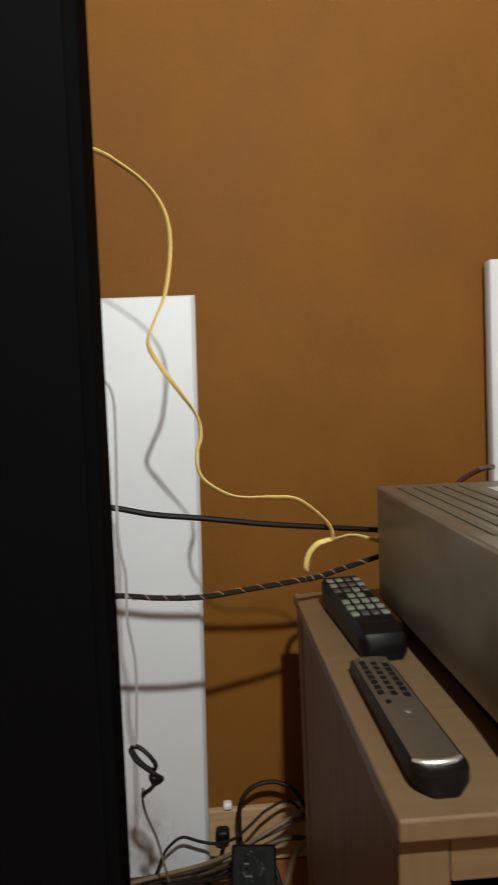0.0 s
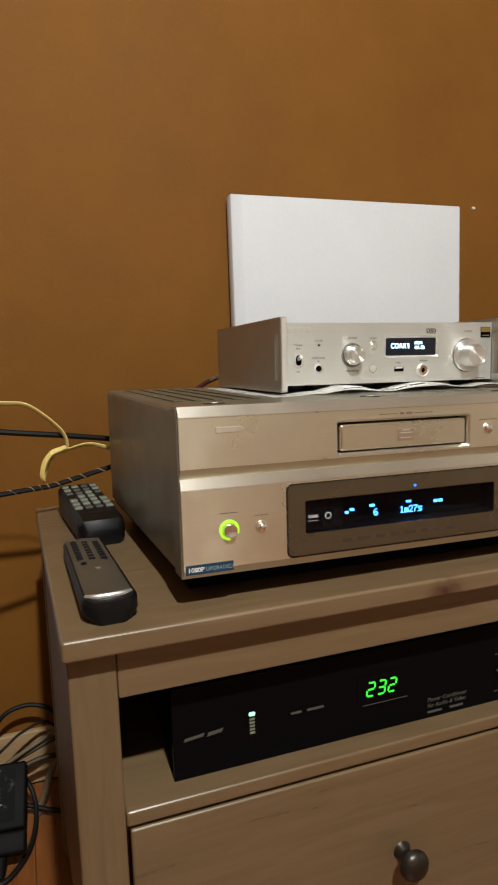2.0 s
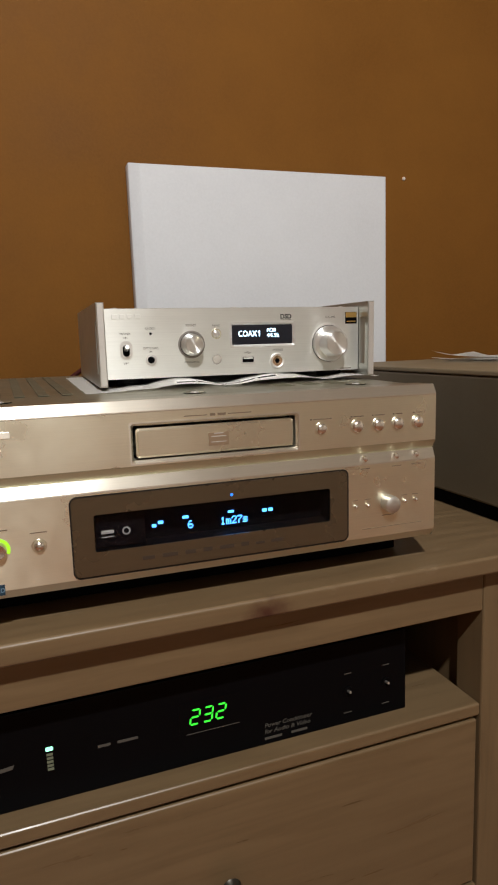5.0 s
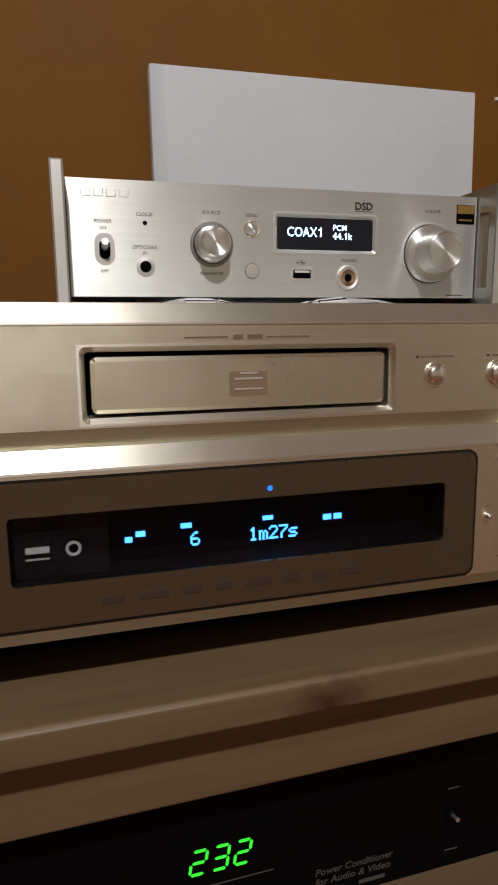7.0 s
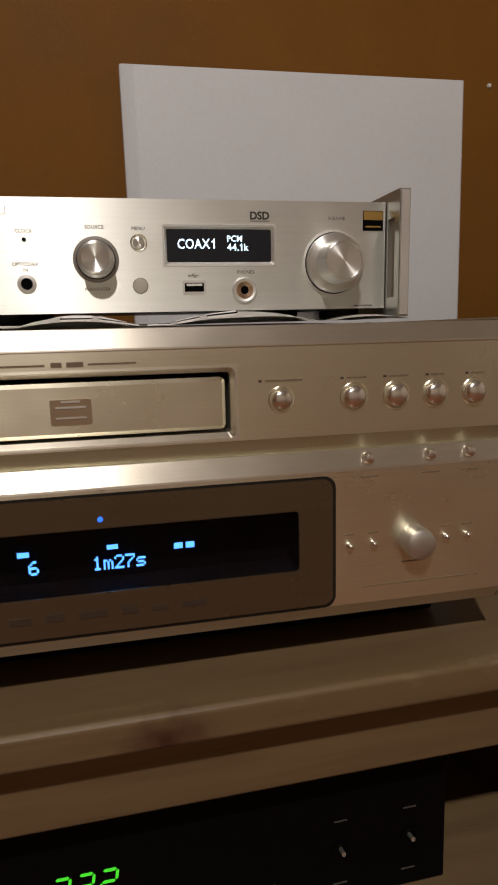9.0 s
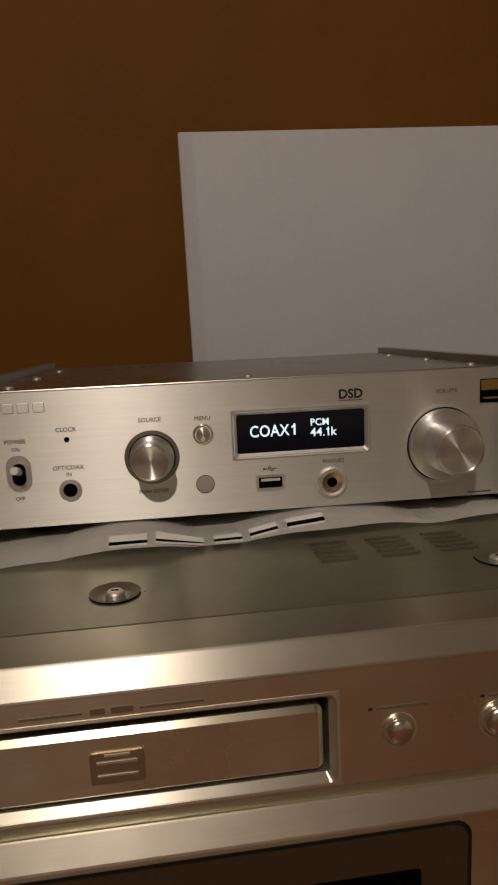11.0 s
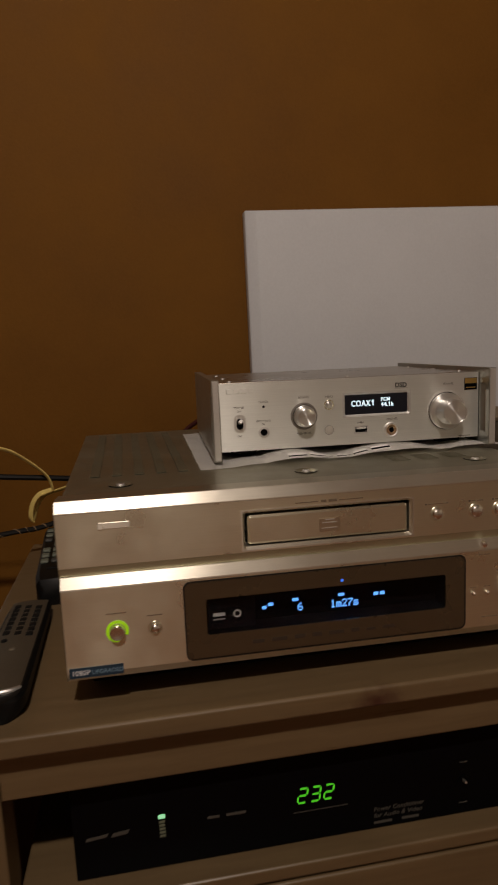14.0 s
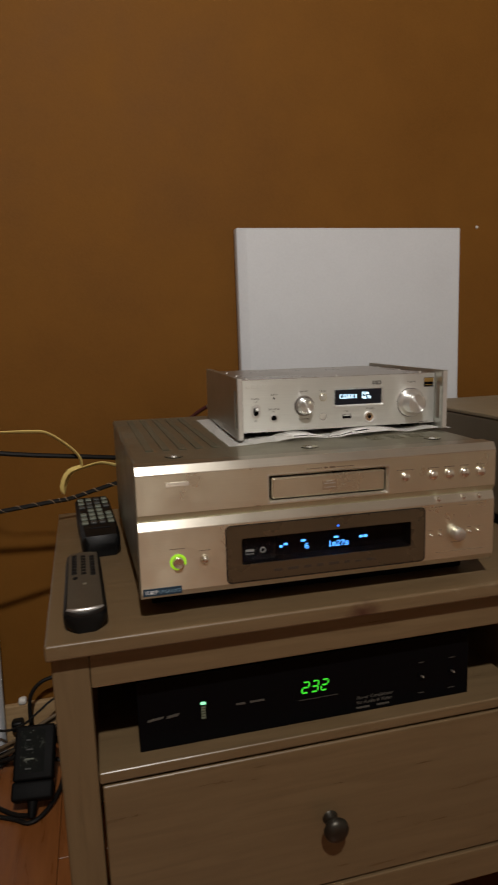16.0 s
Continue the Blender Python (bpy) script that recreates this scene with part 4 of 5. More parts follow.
# ---- black power conditioner in the open bay ----
pc = thing("power_conditioner", (0.205, 0.2, 0.4045), "black power conditioner with green digits inside the open bay", "power unit")
CY = 0.025
dim = Mat("dim_print", (0.075, 0.070, 0.060), 0.5).m
pface = part("front_panel", box(-0.012, 0.420, CY, CY + 0.006, 0.4045, 0.493, 0.001), M["alu_black"], pc)
part("housing", box(-0.008, 0.416, CY + 0.0062, 0.40, 0.412, 0.490, 0.001), M["matt_black"], pc)
for fx in (0.03, 0.378):
    for fy in (0.07, 0.35):
        part("foot", lathe(fx, fy, 0.4035, [(0, 0.0003), (0.014, 0.0003), (0.014, 0.0083), (0, 0.0083)], 18, "z"), M["black"], pc)


def seven(digit, x, z, w, h, parent, y):
    """One seven-segment digit of bevelled bars, leaning to the right."""
    on = {"2": "abged", "3": "abgcd", "1": "bc"}[digit]
    t, lean = 0.0016, 0.16
    runs = {"a": ((0, h), (w, h)), "g": ((0, h / 2), (w, h / 2)), "d": ((0, 0), (w, 0)), "f": ((0, h / 2), (0, h)), "b": ((w, h / 2), (w, h)), "e": ((0, 0), (0, h / 2)), "c": ((w, 0), (w, h / 2))}
    for key in on:
        (xa, za), (xb, zb) = runs[key]
        bm = bmesh.new()
        flat = za == zb
        g = 0.0006
        if flat:
            pts = [(xa + g, za), (xa + g + t / 2, za + t / 2), (xb - g - t / 2, za + t / 2), (xb - g, za), (xb - g - t / 2, za - t / 2), (xa + g + t / 2, za - t / 2)]
        else:
            pts = [(xa, za + g), (xa + t / 2, za + g + t / 2), (xa + t / 2, zb - g - t / 2), (xa, zb - g), (xa - t / 2, zb - g - t / 2), (xa - t / 2, za + g + t / 2)]
        lo = [bm.verts.new((x + px + lean * pz, y, z + pz)) for px, pz in pts]
        hi = [bm.verts.new((x + px + lean * pz, y - 0.0004, z + pz)) for px, pz in pts]
        for k in range(6):
            bm.faces.new((lo[k], lo[k - 1], hi[k - 1], hi[k]))
        bm.faces.new(hi)
        bm.faces.new(lo)
        part("digit_segment", bm, M["green"], parent)


readout = part("readout_window", box(0.178, 0.240, CY - 0.0003, CY + 0.0002, 0.4365, 0.4665), M["alu_black"], pface, "dark window with green digits")
for k, d in enumerate("232"):
    seven(d, 0.1880 + 0.0125 * k, 0.4445, 0.0082, 0.0140, readout, CY - 0.0004)
bar(0.184, 0.236, 0.4348, 0.4354, CY, dim, pface)
part("level_led", plate(0.0648, 0.4540, 0.0062, 0.0036, 0.0012, CY - 0.0006, CY + 0.0001), M["green_white"], pface, "lit pale green lamp")
for k in range(5):
    bar(0.0622, 0.0674, 0.4340 + 0.0034 * k, 0.4362 + 0.0034 * k, CY, Mat("dim_led", (0.16, 0.18, 0.12), 0.5).m if k == 0 else bpy.data.materials["dim_led"], pface, "level_bar")
# script name and model as plain slanted bars
for xa, xb, za, zb in ((-0.002, 0.0165, 0.4412, 0.4440), (0.0200, 0.0345, 0.4418, 0.4452)):
    bm = box(xa, xb, CY - 0.0003, CY + 0.0004, za, zb)
    for v in bm.verts:
        v.co.x += 0.5 * (v.co.z - za)
        v.co.z += 0.10 * (v.co.x - xa)
    part("print_bar", bm, dim, pface)
for xa, xb in ((0.105, 0.116), (0.122, 0.140)):
    bar(xa, xb, 0.4438, 0.4462, CY, dim, pface)
lettering("Power Conditioner", 0.0062, 0.2610, CY - 0.0001, 0.4225, dim, pface, slant=0.2, squeeze=1.02)
lettering("for Audio & Video", 0.0062, 0.2610, CY - 0.0001, 0.4160, dim, pface, slant=0.2, squeeze=1.05)
for xa, xb in ((0.261, 0.279), (0.289, 0.306)):
    bar(xa, xb, 0.4098, 0.4122, CY, dim, pface)
for sx in (0.352, 0.396):
    part("switch_collar", lathe(sx, CY, 0.4395, [(0.0052, 0.0002), (0.0052, -0.0012), (0.0034, -0.0014), (0.0034, 0.0)], 22), M["alu_black"], pface, smooth=True)
    part("switch_lever", tube([(sx, CY + 0.001, 0.4395), (sx, CY - 0.003, 0.4402), (sx, CY - 0.0055, 0.4408)], 0.0013, 10, 4), M["jog"], pface, smooth=True)
    bar(sx - 0.005, sx + 0.004, 0.4160, 0.4168, CY, dim, pface)
    bar(sx - 0.004, sx + 0.004, 0.4582, 0.4590, CY, dim, pface)

# ---- second component at the far end of the bench ----
comp = thing("audio_component", (0.78, 0.25, TOP), "large dull metal audio component with a dark plinth on the bench", "audio component")
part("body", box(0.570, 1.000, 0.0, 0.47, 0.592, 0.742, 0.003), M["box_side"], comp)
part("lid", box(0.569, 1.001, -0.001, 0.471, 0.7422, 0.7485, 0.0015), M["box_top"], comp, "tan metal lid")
part("plinth", box(0.578, 0.992, 0.006, 0.46, 0.5730, 0.5918, 0.002), M["matt_black"], comp)
random.seed(8)
papers = thing("paper_sheets", (0.86, 0.36, 0.7486), "loose white paper sheets lying on the metal component", "paper")
for k, (x0, y0, w, d, a) in enumerate(((0.715, 0.255, 0.22, 0.15, 14), (0.745, 0.300, 0.20, 0.13, -8))):
    bm = bmesh.new()
    rows = []
    for j in range(7):
        row = []
        for i in range(9):
            u, v = i / 8 - 0.5, j / 6 - 0.5
            c, s_ = math.cos(radians(a)), math.sin(radians(a))
            px, py = w * u, d * v
            lift = 0.0010 + 0.0022 * k + 0.012 * (1 if k else 0.5) * (abs(2 * u) ** 3) * (0.5 + abs(v))
            row.append(bm.verts.new((x0 + w / 2 + c * px - s_ * py, y0 + d / 2 + s_ * px + c * py, 0.7488 + lift)))
        rows.append(row)
    for j in range(6):
        for i in range(8):
            bm.faces.new((rows[j][i], rows[j][i + 1], rows[j + 1][i + 1], rows[j + 1][i]))
    bmesh.ops.solidify(bm, geom=bm.faces[:], thickness=0.0004)
    part("paper", bm, M["foam"], papers, smooth=True)

# ---- remote controls ----


def turned(bm, x, y, angle):
    bmesh.ops.rotate(bm, verts=bm.verts[:], cent=(x, y, 0), matrix=Matrix.Rotation(radians(angle), 3, "Z"))
    return bm


r1 = thing("remote_control", (-0.046, 0.335, TOP), "thick black remote control with grey rubber keys on the bench", "remote control", "remote controls")
RX, RY, RA = -0.045, 0.345, 4
bm = bmesh.new()
secs = [(0.252, 0.0215, 0.020), (0.259, 0.0268, 0.030), (0.276, 0.0282, 0.034), (0.35, 0.0285, 0.037), (0.43, 0.0290, 0.042), (0.452, 0.0285, 0.043), (0.460, 0.0255, 0.038)]
loops = []
for y, hw, h in secs:
    prof = [(-hw * 0.86, 0.0), (-hw, 0.006), (-hw, h - 0.006), (-hw + 0.005, h), (hw - 0.005, h), (hw, h - 0.006), (hw, 0.006), (hw * 0.86, 0.0)]
    loops.append([bm.verts.new((RX + px, y, TOP + 0.0004 + pz)) for px, pz in prof])
for a, b in zip(loops, loops[1:]):
    for k in range(8):
        bm.faces.new((a[k], a[k - 1], b[k - 1], b[k]))
bm.faces.new(loops[0])
bm.faces.new(loops[-1])
part("shell", turned(bm, RX, RY, RA), M["black"], r1, smooth=True)
random.seed(17)
for j in range(7):
    y = 0.312 + 0.0208 * j
    h = 0.034 + (0.043 - 0.034) * (y - 0.262) / 0.19
    for i in range(4):
        if (j, i) in ((3, 0), (3, 3)):
            continue
        x = RX - 0.0195 + 0.013 * i
        part("key", turned(box(x - 0.0050, x + 0.0050, y - 0.0058, y + 0.0058, TOP + h - 0.002, TOP + h + 0.0024, 0.0016), RX, RY, RA), M["rubber"] if random.random() < 0.8 else M["rubber_dim"], r1)
bm = box(RX - 0.015, RX + 0.015, 0.284, 0.290, TOP + 0.0335, TOP + 0.0358, 0.0005, 1)
part("name_strip", turned(bm, RX, RY, RA), M["dark_key"], r1)

r2 = thing("remote_control", (-0.064, 0.12, TOP), "slim remote control with silver top and black sides on the bench", "remote control", "remote controls")
QX = -0.0635
bm = bmesh.new()
loops = []
for d in (0.0004, 0.0015, 0.004, 0.008, 0.013, 0.019, 0.04, 0.08, 0.12, 0.16, 0.20, 0.216, 0.2225, 0.225):
    e = 1 - d / 0.225
    near = math.sqrt(max(0.02, 1 - (max(0.0, 0.019 - d) / 0.019) ** 2))
    far = 1.0 if d < 0.216 else 0.94 if d < 0.224 else 0.80
    hw = (0.0226 + 0.0014 * e) * (0.30 + 0.70 * near) * far
    h = (0.016 + 0.004 * e) * (0.86 + 0.14 * near)
    prof = [(-hw * 0.75, 0.0), (-hw, 0.007), (-hw, h - 0.003), (-hw + 0.003, h), (hw - 0.003, h), (hw, h - 0.003), (hw, 0.007), (hw * 0.75, 0.0)]
    loops.append([bm.verts.new((QX + px, 0.003 + d, TOP + 0.0004 + pz)) for px, pz in prof])
for a, b in zip(loops, loops[1:]):
    for j in range(8):
        bm.faces.new((a[j], a[j - 1], b[j - 1], b[j]))
bm.faces.new(loops[0])
bm.faces.new(loops[-1])
part("shell", turned(bm, QX, 0.12, 1.5), M["black"], r2, smooth=True)
bm = bmesh.new()
rows = []
for k in range(13):
    y = 0.0165 + 0.2085 * k / 12
    hw = 0.0196 - 0.0008 * k / 12
    h = 0.0206 - 0.004 * (y - 0.010) / 0.218
    bow = (0.008, 0.002)[k] if k < 2 else 0.0
    rows.append([bm.verts.new((QX + hw * u, y + bow * u * u, TOP + 0.0006 + h + 0.0016 * (1 - u * u))) for u in (-1, -0.6, 0, 0.6, 1)])
for a, b in zip(rows, rows[1:]):
    for j in range(4):
        bm.faces.new((a[j], a[j + 1], b[j + 1], b[j]))
bmesh.ops.solidify(bm, geom=bm.faces[:], thickness=0.0010)
part("top_plate", turned(bm, QX, 0.12, 1.5), M["remote_silver"], r2, "matt silver top plate", True)
lip = tube([(QX - 0.0190, 0.0238, TOP + 0.0188), (QX - 0.0120, 0.0184, TOP + 0.0203), (QX, 0.0162, TOP + 0.0208), (QX + 0.0120, 0.0184, TOP + 0.0203), (QX + 0.0190, 0.0238, TOP + 0.0188)], 0.0026, 10, 5)
part("chrome_lip", turned(lip, QX, 0.12, 1.5), M["silver_edge"], r2, "polished lip at the near end", True)
for i in range(3):
    for j in range(7):
        x, y = QX - 0.0115 + 0.0115 * i, 0.138 + 0.0118 * j - 0.004 * i
        h = TOP + 0.0212 - 0.004 * (y - 0.010) / 0.218
        part("key", turned(box(x - 0.0033, x + 0.0033, y - 0.0041, y + 0.0041, h - 0.0006, h + 0.0022, 0.0009), QX, 0.12, 1.5), M["dark_key"], r2)
for x, y in ((QX - 0.010, 0.118), (QX + 0.001, 0.096)):
    h = TOP + 0.0225 - 0.004 * (y - 0.010) / 0.218
    part("key", turned(lathe(x, y, h, [(0.0030, -0.001), (0.0030, 0.0008), (0.0022, 0.0014), (0, 0.0015)], 16, "z"), QX, 0.12, 1.5), M["dark_key"] if y > 0.1 else M["remote_silver"], r2, smooth=True)

# ---- cables ----


def cable(name, points, r, material, label, sub=6, seg=8):
    low = min(points, key=lambda p: p[2])
    root = thing(name, low, label, "cable", "loose cables")
    part("sheath", tube(points, r, seg, sub), material, root, smooth=True)
    return root


flat_cable = thing("yellow_cable", (-0.083, 0.47, 0.612), "yellow flat cable looping down in front of the white panel", "cable", "loose cables")
run = [(-0.52, 0.3, 1.2), (-0.43, 0.4, 1.228), (-0.368, 0.42, 1.22), (-0.332, 0.42, 1.199), (-0.298, 0.42, 1.17), (-0.277, 0.42, 1.133), (-0.273, 0.42, 1.088), (-0.283, 0.42, 1.029), (-0.3, 0.422, 0.992), (-0.31, 0.425, 0.962), (-0.295, 0.43, 0.931), (-0.27, 0.435, 0.894), (-0.25, 0.44, 0.862), (-0.245, 0.438, 0.834), (-0.253, 0.436, 0.803), (-0.246, 0.43, 0.774), (-0.218, 0.425, 0.753), (-0.191, 0.42, 0.745), (-0.144, 0.42, 0.743), (-0.112, 0.42, 0.737), (-0.073, 0.432, 0.702), (-0.064, 0.44, 0.678), (-0.071, 0.446, 0.6725), (-0.085, 0.45, 0.667), (-0.096, 0.455, 0.653), (-0.101, 0.46, 0.634), (-0.099, 0.465, 0.624), (-0.094, 0.467, 0.642), (-0.082, 0.464, 0.661), (-0.06, 0.461, 0.669), (-0.032, 0.46, 0.6745), (-0.004, 0.464, 0.667), (0.03, 0.475, 0.655)]
part("sheath", ribbon(run, [20, 30, 50, 60, 60, 55, 50, 50, 60, 40, 20, 40, 60, 55, 60, 50, 45, 50, 40, 45, 50, 60, 45, 30, 25, 20, 70, 50, 50, 50, 45, 30, 20], 0.0074, 0.0022), M["yellow"], flat_cable, smooth=True)
cable("black_cable", [(-0.52, 0.30, 0.76), (-0.437, 0.4, 0.746), (-0.376, 0.41, 0.743), (-0.316, 0.415, 0.729), (-0.247, 0.42, 0.719), (-0.152, 0.432, 0.703), (-0.067, 0.447, 0.691), (0.03, 0.475, 0.675)], 0.0042, M["cable"], "thick black cable strung behind the bench")
braid_pts = [(-0.52, 0.30, 0.61), (-0.437, 0.4, 0.614), (-0.377, 0.41, 0.62), (-0.315, 0.415, 0.612), (-0.253, 0.42, 0.608), (-0.181, 0.43, 0.613), (-0.115, 0.442, 0.617), (-0.088, 0.449, 0.618), (-0.043, 0.46, 0.627), (0.03, 0.475, 0.642)]
braid = cable("braided_cable", braid_pts, 0.0040, M["cable"], "black braided cable with a pale tracer thread")
P = [Vector(p) for p in braid_pts[1:]]
spiral = []
for k in range(len(P) - 1):
    for j in range(20):
        t = j / 20
        c = P[k].lerp(P[k + 1], t)
        a = 2 * math.pi * (k * 20 + j) / 8.0
        spiral.append(tuple(c + Vector((0, math.cos(a) * 0.0036, math.sin(a) * 0.0040))))
part("tracer_thread", tube(spiral, 0.0009, 5, 1), M["cable_pale"], braid, "pale thread", True)
cable("grey_cable", [(-0.391, 0.36, 0.9740000000000001), (-0.371, 0.375, 0.924), (-0.354, 0.375, 0.894), (-0.354, 0.375, 0.821), (-0.358, 0.375, 0.711), (-0.351, 0.375, 0.658), (-0.352, 0.375, 0.598), (-0.345, 0.375, 0.536), (-0.349, 0.375, 0.445), (-0.353, 0.375, 0.423)], 0.0020, M["grey_cable"], "thin grey cable hanging down in front of the white panel")
cable("cable_tie_loop", [(-0.358, 0.378, 0.421), (-0.347, 0.373, 0.424), (-0.333, 0.368, 0.414), (-0.325, 0.368, 0.4), (-0.331, 0.373, 0.391), (-0.346, 0.376, 0.401), (-0.359, 0.378, 0.419), (-0.352, 0.371, 0.408), (-0.337, 0.368, 0.396), (-0.324, 0.366, 0.387), (-0.318, 0.37, 0.379), (-0.328, 0.371, 0.373), (-0.333, 0.37, 0.384), (-0.324, 0.368, 0.385), (-0.331, 0.371, 0.369), (-0.343, 0.374, 0.358), (-0.345, 0.376, 0.354)], 0.0030, M["cable"], "black knotted cable loop hanging in front of the white panel")
cable("grey_cable", [(-0.344, 0.375, 0.367), (-0.35, 0.4, 0.332), (-0.35, 0.43, 0.289), (-0.346, 0.49, 0.212), (-0.345, 0.56, 0.113), (-0.346, 0.62, 0.037)], 0.0020, M["grey_cable"], "thin grey cable reaching down to the floor")
FZ = 0.0045
cable("floor_cable", [(-0.60, 0.555, FZ), (-0.50, 0.545, FZ), (-0.407, 0.529, FZ), (-0.345, 0.520, FZ), (-0.299, 0.506, FZ), (-0.243, 0.478, FZ), (-0.208, 0.457, 0.006), (-0.178, 0.480, 0.010), (-0.156, 0.53, 0.016), (-0.150, 0.58, 0.035), (-0.160, 0.61, 0.06), (-0.178, 0.61, 0.09)], 0.0042, M["cable"], "black cable curled on the floor round the power brick")
cable("floor_cable", [(-0.205, 0.462, 0.016), (-0.235, 0.482, 0.008), (-0.268, 0.512, FZ), (-0.299, 0.547, FZ), (-0.317, 0.585, FZ), (-0.303, 0.622, 0.008), (-0.276, 0.640, 0.014), (-0.24, 0.645, 0.030), (-0.20, 0.640, 0.040)], 0.0042, M["cable"], "black cable looped on the floor beside the power brick")
cable("floor_cable", [(-0.66, 0.54, FZ), (-0.55, 0.568, FZ), (-0.422, 0.598, FZ), (-0.381, 0.615, FZ), (-0.352, 0.636, 0.006), (-0.318, 0.650, 0.014), (-0.27, 0.652, 0.030), (-0.21, 0.648, 0.045)], 0.0042, M["cable"], "black cable running to the foot of the panel")
cable("floor_cable", [(-0.70, 0.630, FZ), (-0.55, 0.648, FZ), (-0.45, 0.656, 0.010), (-0.37, 0.655, 0.014), (-0.29, 0.652, 0.022), (-0.23, 0.640, 0.050), (-0.18, 0.635, 0.075), (-0.13, 0.640, 0.085), (-0.09, 0.645, 0.070), (-0.04, 0.640, FZ)], 0.0048, M["cable_brown"], "brown twisted cable along the foot of the wall")
cable("floor_cable", [(-0.70, 0.615, FZ), (-0.57, 0.640, FZ), (-0.46, 0.648, 0.018), (-0.38, 0.646, 0.026), (-0.30, 0.642, 0.038), (-0.25, 0.632, 0.062), (-0.20, 0.628, 0.090), (-0.15, 0.632, 0.108), (-0.10, 0.64, 0.120), (-0.06, 0.65, 0.10), (-0.03, 0.65, FZ)], 0.0046, M["cable_brown"], "brown cable tangled at the foot of the wall")
cable("floor_cable", [(-0.68, 0.60, FZ), (-0.52, 0.632, 0.006), (-0.43, 0.638, 0.022), (-0.35, 0.640, 0.036), (-0.29, 0.636, 0.050), (-0.24, 0.622, 0.076), (-0.19, 0.618, 0.104), (-0.14, 0.626, 0.124), (-0.09, 0.64, 0.135), (-0.05, 0.64, 0.08), (-0.02, 0.63, FZ)], 0.0036, M["cream_cable"], "cream cable rising behind the power brick")
cable("floor_cable", [(-0.372, 0.648, 0.030), (-0.356, 0.640, 0.072), (-0.338, 0.632, 0.098), (-0.318, 0.632, 0.108), (-0.290, 0.632, 0.098), (-0.258, 0.628, 0.094), (-0.225, 0.62, 0.108), (-0.195, 0.625, 0.128), (-0.165, 0.64, 0.142), (-0.12, 0.66, 0.14), (-0.08, 0.66, 0.08), (-0.05, 0.65, FZ)], 0.0026, M["cable"], "thin black wire arching over the other cables")
cable("floor_cable", [(-0.215, 0.640, 0.060), (-0.217, 0.650, 0.105), (-0.214, 0.655, 0.145), (-0.196, 0.658, 0.170), (-0.170, 0.660, 0.180), (-0.140, 0.660, 0.178), (-0.11, 0.655, 0.16), (-0.085, 0.65, 0.10), (-0.07, 0.64, FZ)], 0.0042, M["cable"], "thick black cable arching against the baseboard")
cable("floor_cable", [(-0.150, 0.60, FZ), (-0.135, 0.605, 0.04), (-0.115, 0.61, 0.085), (-0.09, 0.62, 0.09), (-0.07, 0.62, 0.05), (-0.04, 0.61, FZ)], 0.0060, M["cream_cable"], "pale cable heaped behind the bench")
cable("floor_cable", [(-0.40, 0.655, FZ), (-0.33, 0.645, 0.012), (-0.27, 0.625, 0.030), (-0.22, 0.61, 0.045), (-0.17, 0.60, 0.030), (-0.12, 0.59, 0.012), (-0.06, 0.58, FZ)], 0.0044, M["cable"], "black cable heaped at the foot of the wall")

# ---- power brick leaning on the cables ----
brick = thing("power_brick", (-0.205, 0.50, 0), "black power brick with a worn grey label leaning on the cables", "power supply")
LEAN = Matrix.Translation((-0.205, 0.455, 0.036)) @ Matrix.Rotation(radians(-43), 4, "X") @ Matrix.Rotation(radians(4), 4, "Y")


def leaned(bm):
    bmesh.ops.transform(bm, matrix=LEAN, verts=bm.verts[:])
    return bm


part("brick_body", leaned(box(-0.037, 0.037, 0.0, 0.040, 0.047, 0.146, 0.005, 3)), M["brick"], brick, smooth=True)
part("brick_end", leaned(box(-0.0375, 0.0375, -0.001, 0.041, 0.014, 0.0465, 0.005, 3)), M["brick"], brick, smooth=True)
part("label_plate", leaned(box(-0.026, 0.020, -0.0006, 0.0004, 0.060, 0.136)), M["label"], brick, "grey label with worn print")
random.seed(11)
for k in range(4):
    w, s_ = random.uniform(0.006, 0.018), random.uniform(0, 0.014)
    part("label_bar", leaned(box(-0.023 + s_, -0.023 + s_ + w, -0.0010, -0.0004, 0.066 + 0.017 * k, 0.0685 + 0.017 * k)), M["rubber"] if k == 1 else M["rubber_dim"], brick)
part("strain_relief", leaned(lathe(0.0, 0.018, -0.014, [(0.0055, 0.0), (0.0075, 0.010), (0.010, 0.0295), (0, 0.0295)], 16, "z")), M["brick"], brick, smooth=True)

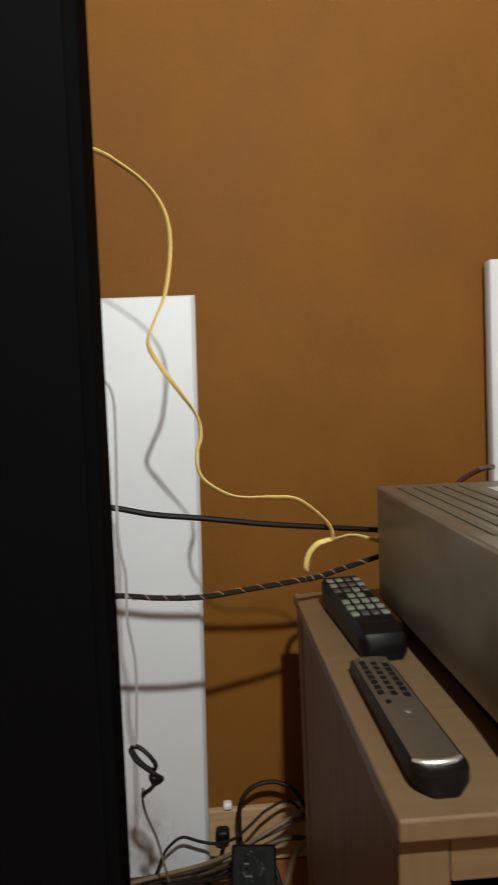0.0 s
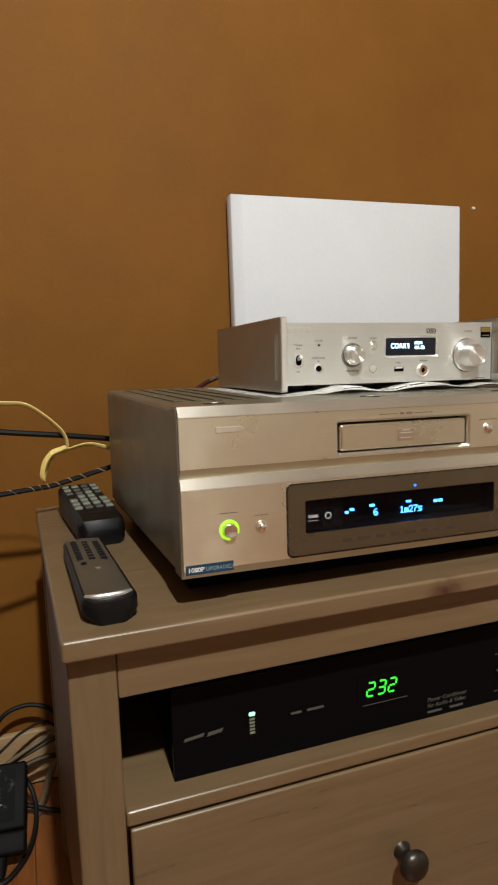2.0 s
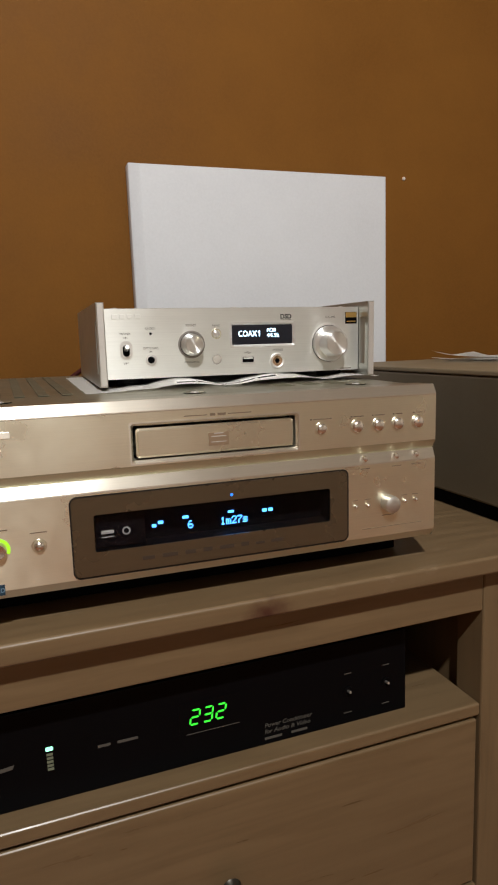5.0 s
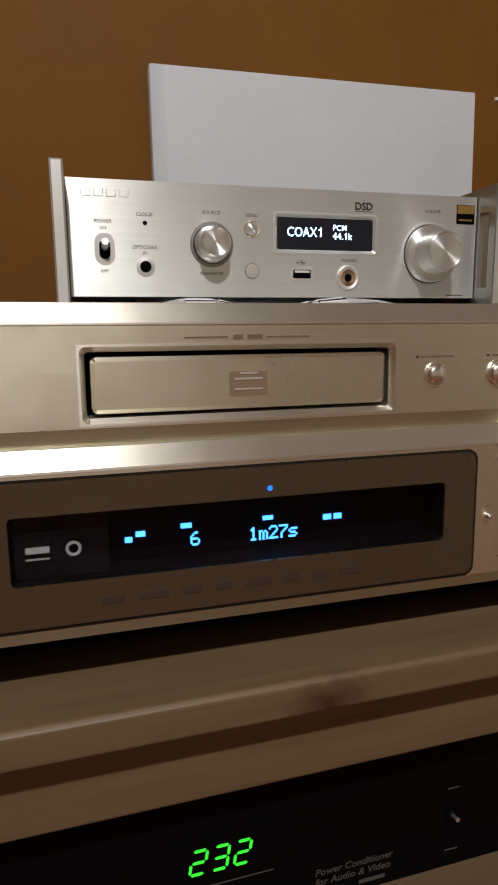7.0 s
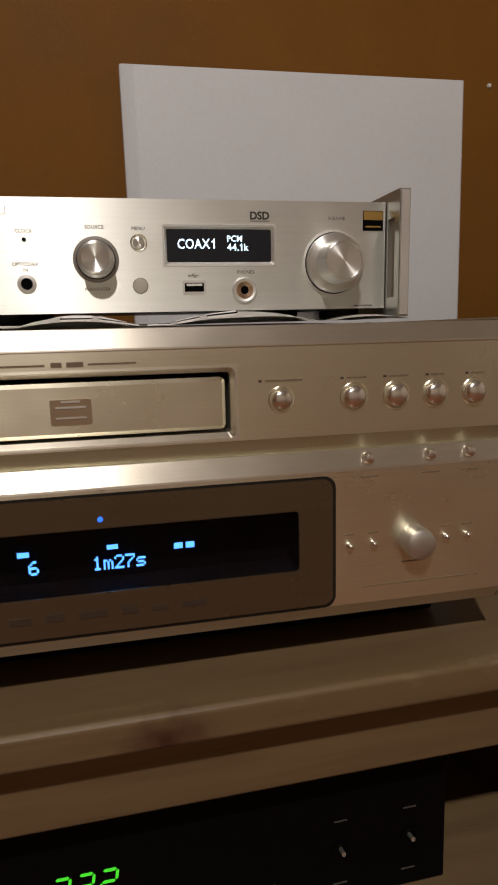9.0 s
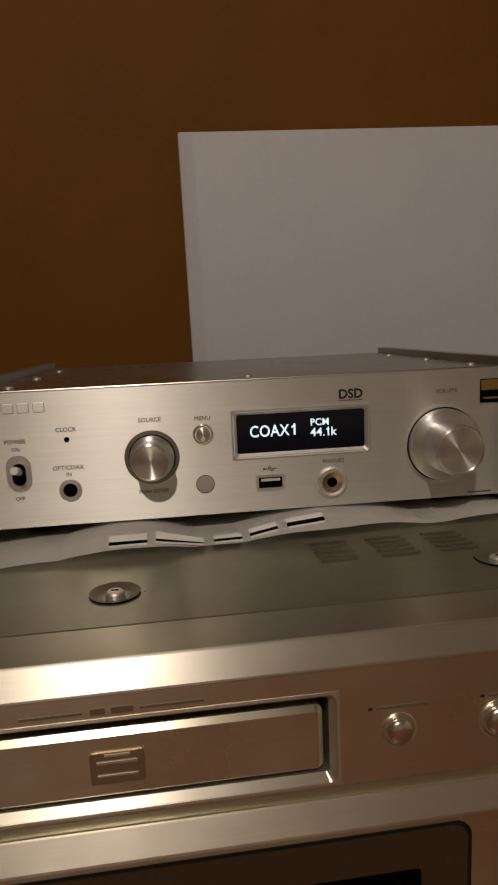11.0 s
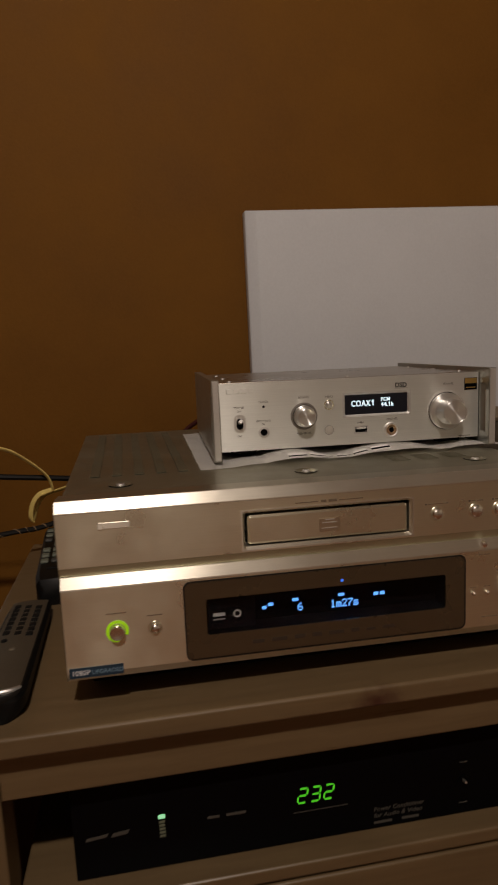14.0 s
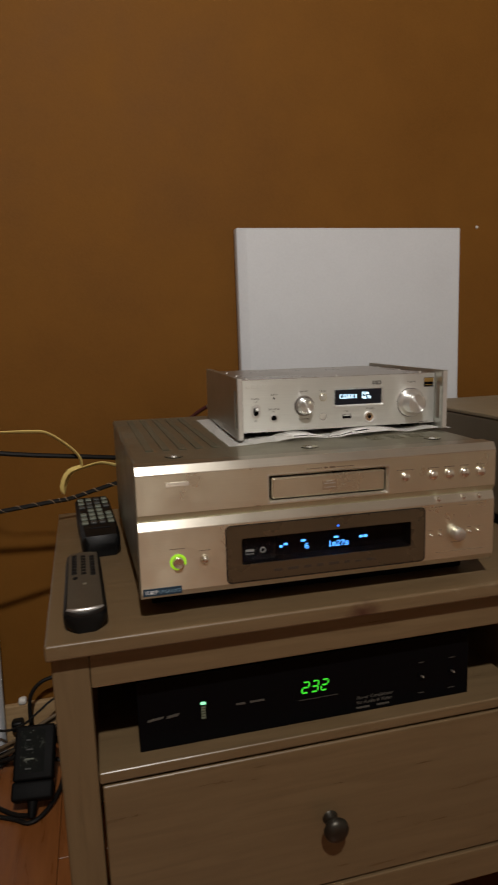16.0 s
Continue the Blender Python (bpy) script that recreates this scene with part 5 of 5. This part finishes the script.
# ---- plug socket by the baseboard ----
sock = thing("cable_clip", (-0.235, 0.69, 0.105), "small white cable clip on top of the baseboard", "cable clip")
part("clip_body", box(-0.246, -0.229, WALL_Y - 0.018, WALL_Y - 0.0005, 0.1052, 0.119, 0.005, 3), M["white"], sock, smooth=True)
plug2 = thing("mains_plug", (-0.27, 0.64, 0), "black mains plug hanging by the baseboard beside the panel", "plug")
part("plug_body", box(-0.262, -0.236, 0.674, 0.699, 0.056, 0.080, 0.007, 3), M["black"], plug2, smooth=True)
part("plug_tail", tube([(-0.247, 0.680, 0.056), (-0.255, 0.672, 0.030), (-0.262, 0.664, 0.010), (-0.29, 0.662, 0.0045)], 0.0042, 8, 5), M["cable"], plug2, smooth=True)

# ---- unseen lamp above the viewer ----
lamp = thing("unseen_lamp", (LAMP.x, LAMP.y, 2.5), "unseen overhead lamp with an added dome that blocks upward light", "pendant lamp")
part("canopy", lathe(LAMP.x, LAMP.y, 2.44, [(0, 0.06), (0.05, 0.06), (0.048, 0.045), (0.008, 0.03), (0.006, -0.02), (0, -0.02)], 24, "z"), M["white"], lamp, smooth=True)
part("socket", lathe(LAMP.x, LAMP.y, LAMP.z, [(0, 0.170), (0.02, 0.170), (0.022, 0.10), (0.016, 0.06), (0, 0.06)], 20, "z"), M["white"], lamp, smooth=True)
# opaque dome added to stop light bouncing off the ceiling
dome = [(0.014, 0.176), (0.06, 0.165), (0.105, 0.135), (0.135, 0.09), (0.15, 0.03), (0.152, 0.02), (0.148, 0.02), (0.146, 0.03), (0.131, 0.088), (0.102, 0.131), (0.058, 0.160), (0.014, 0.171)]
part("shade", lathe(LAMP.x, LAMP.y, LAMP.z, dome + dome[:1], 40, "z"), M["bronze"], lamp, "added dark dome that keeps light off the ceiling", True)

# ---- floor boards ----
random.seed(21)
plank = None
for i in range(9):
    x0 = -1.05 + 0.128 * i
    for j, (ya, yb) in enumerate(((-1.0, 0.16), (0.162, 0.70))):
        off = 0.25 * ((i * 37) % 5) / 5
        ya2, yb2 = (ya, yb + off) if j == 0 else (ya + off, yb)
        part("plank", box(x0, x0 + 0.1272, ya2, yb2, -0.008, 0.0, 0.0006, 1), M["floor"], floor)
rest = bmesh.new()
for i in range(41):
    x0 = -2.2 + 0.128 * i
    spans = ((-4.2, -1.001),) if -1.06 < x0 < 0.09 else ((-4.2, WALL_Y - 0.015),)
    for ya, yb in spans:
        box(x0, min(x0 + 0.1272, 2.8), ya, yb, -0.008, 0.0, bm=rest)
boards = part("planks", rest, M["floor"], floor)
boards["kind"] = "stuff"
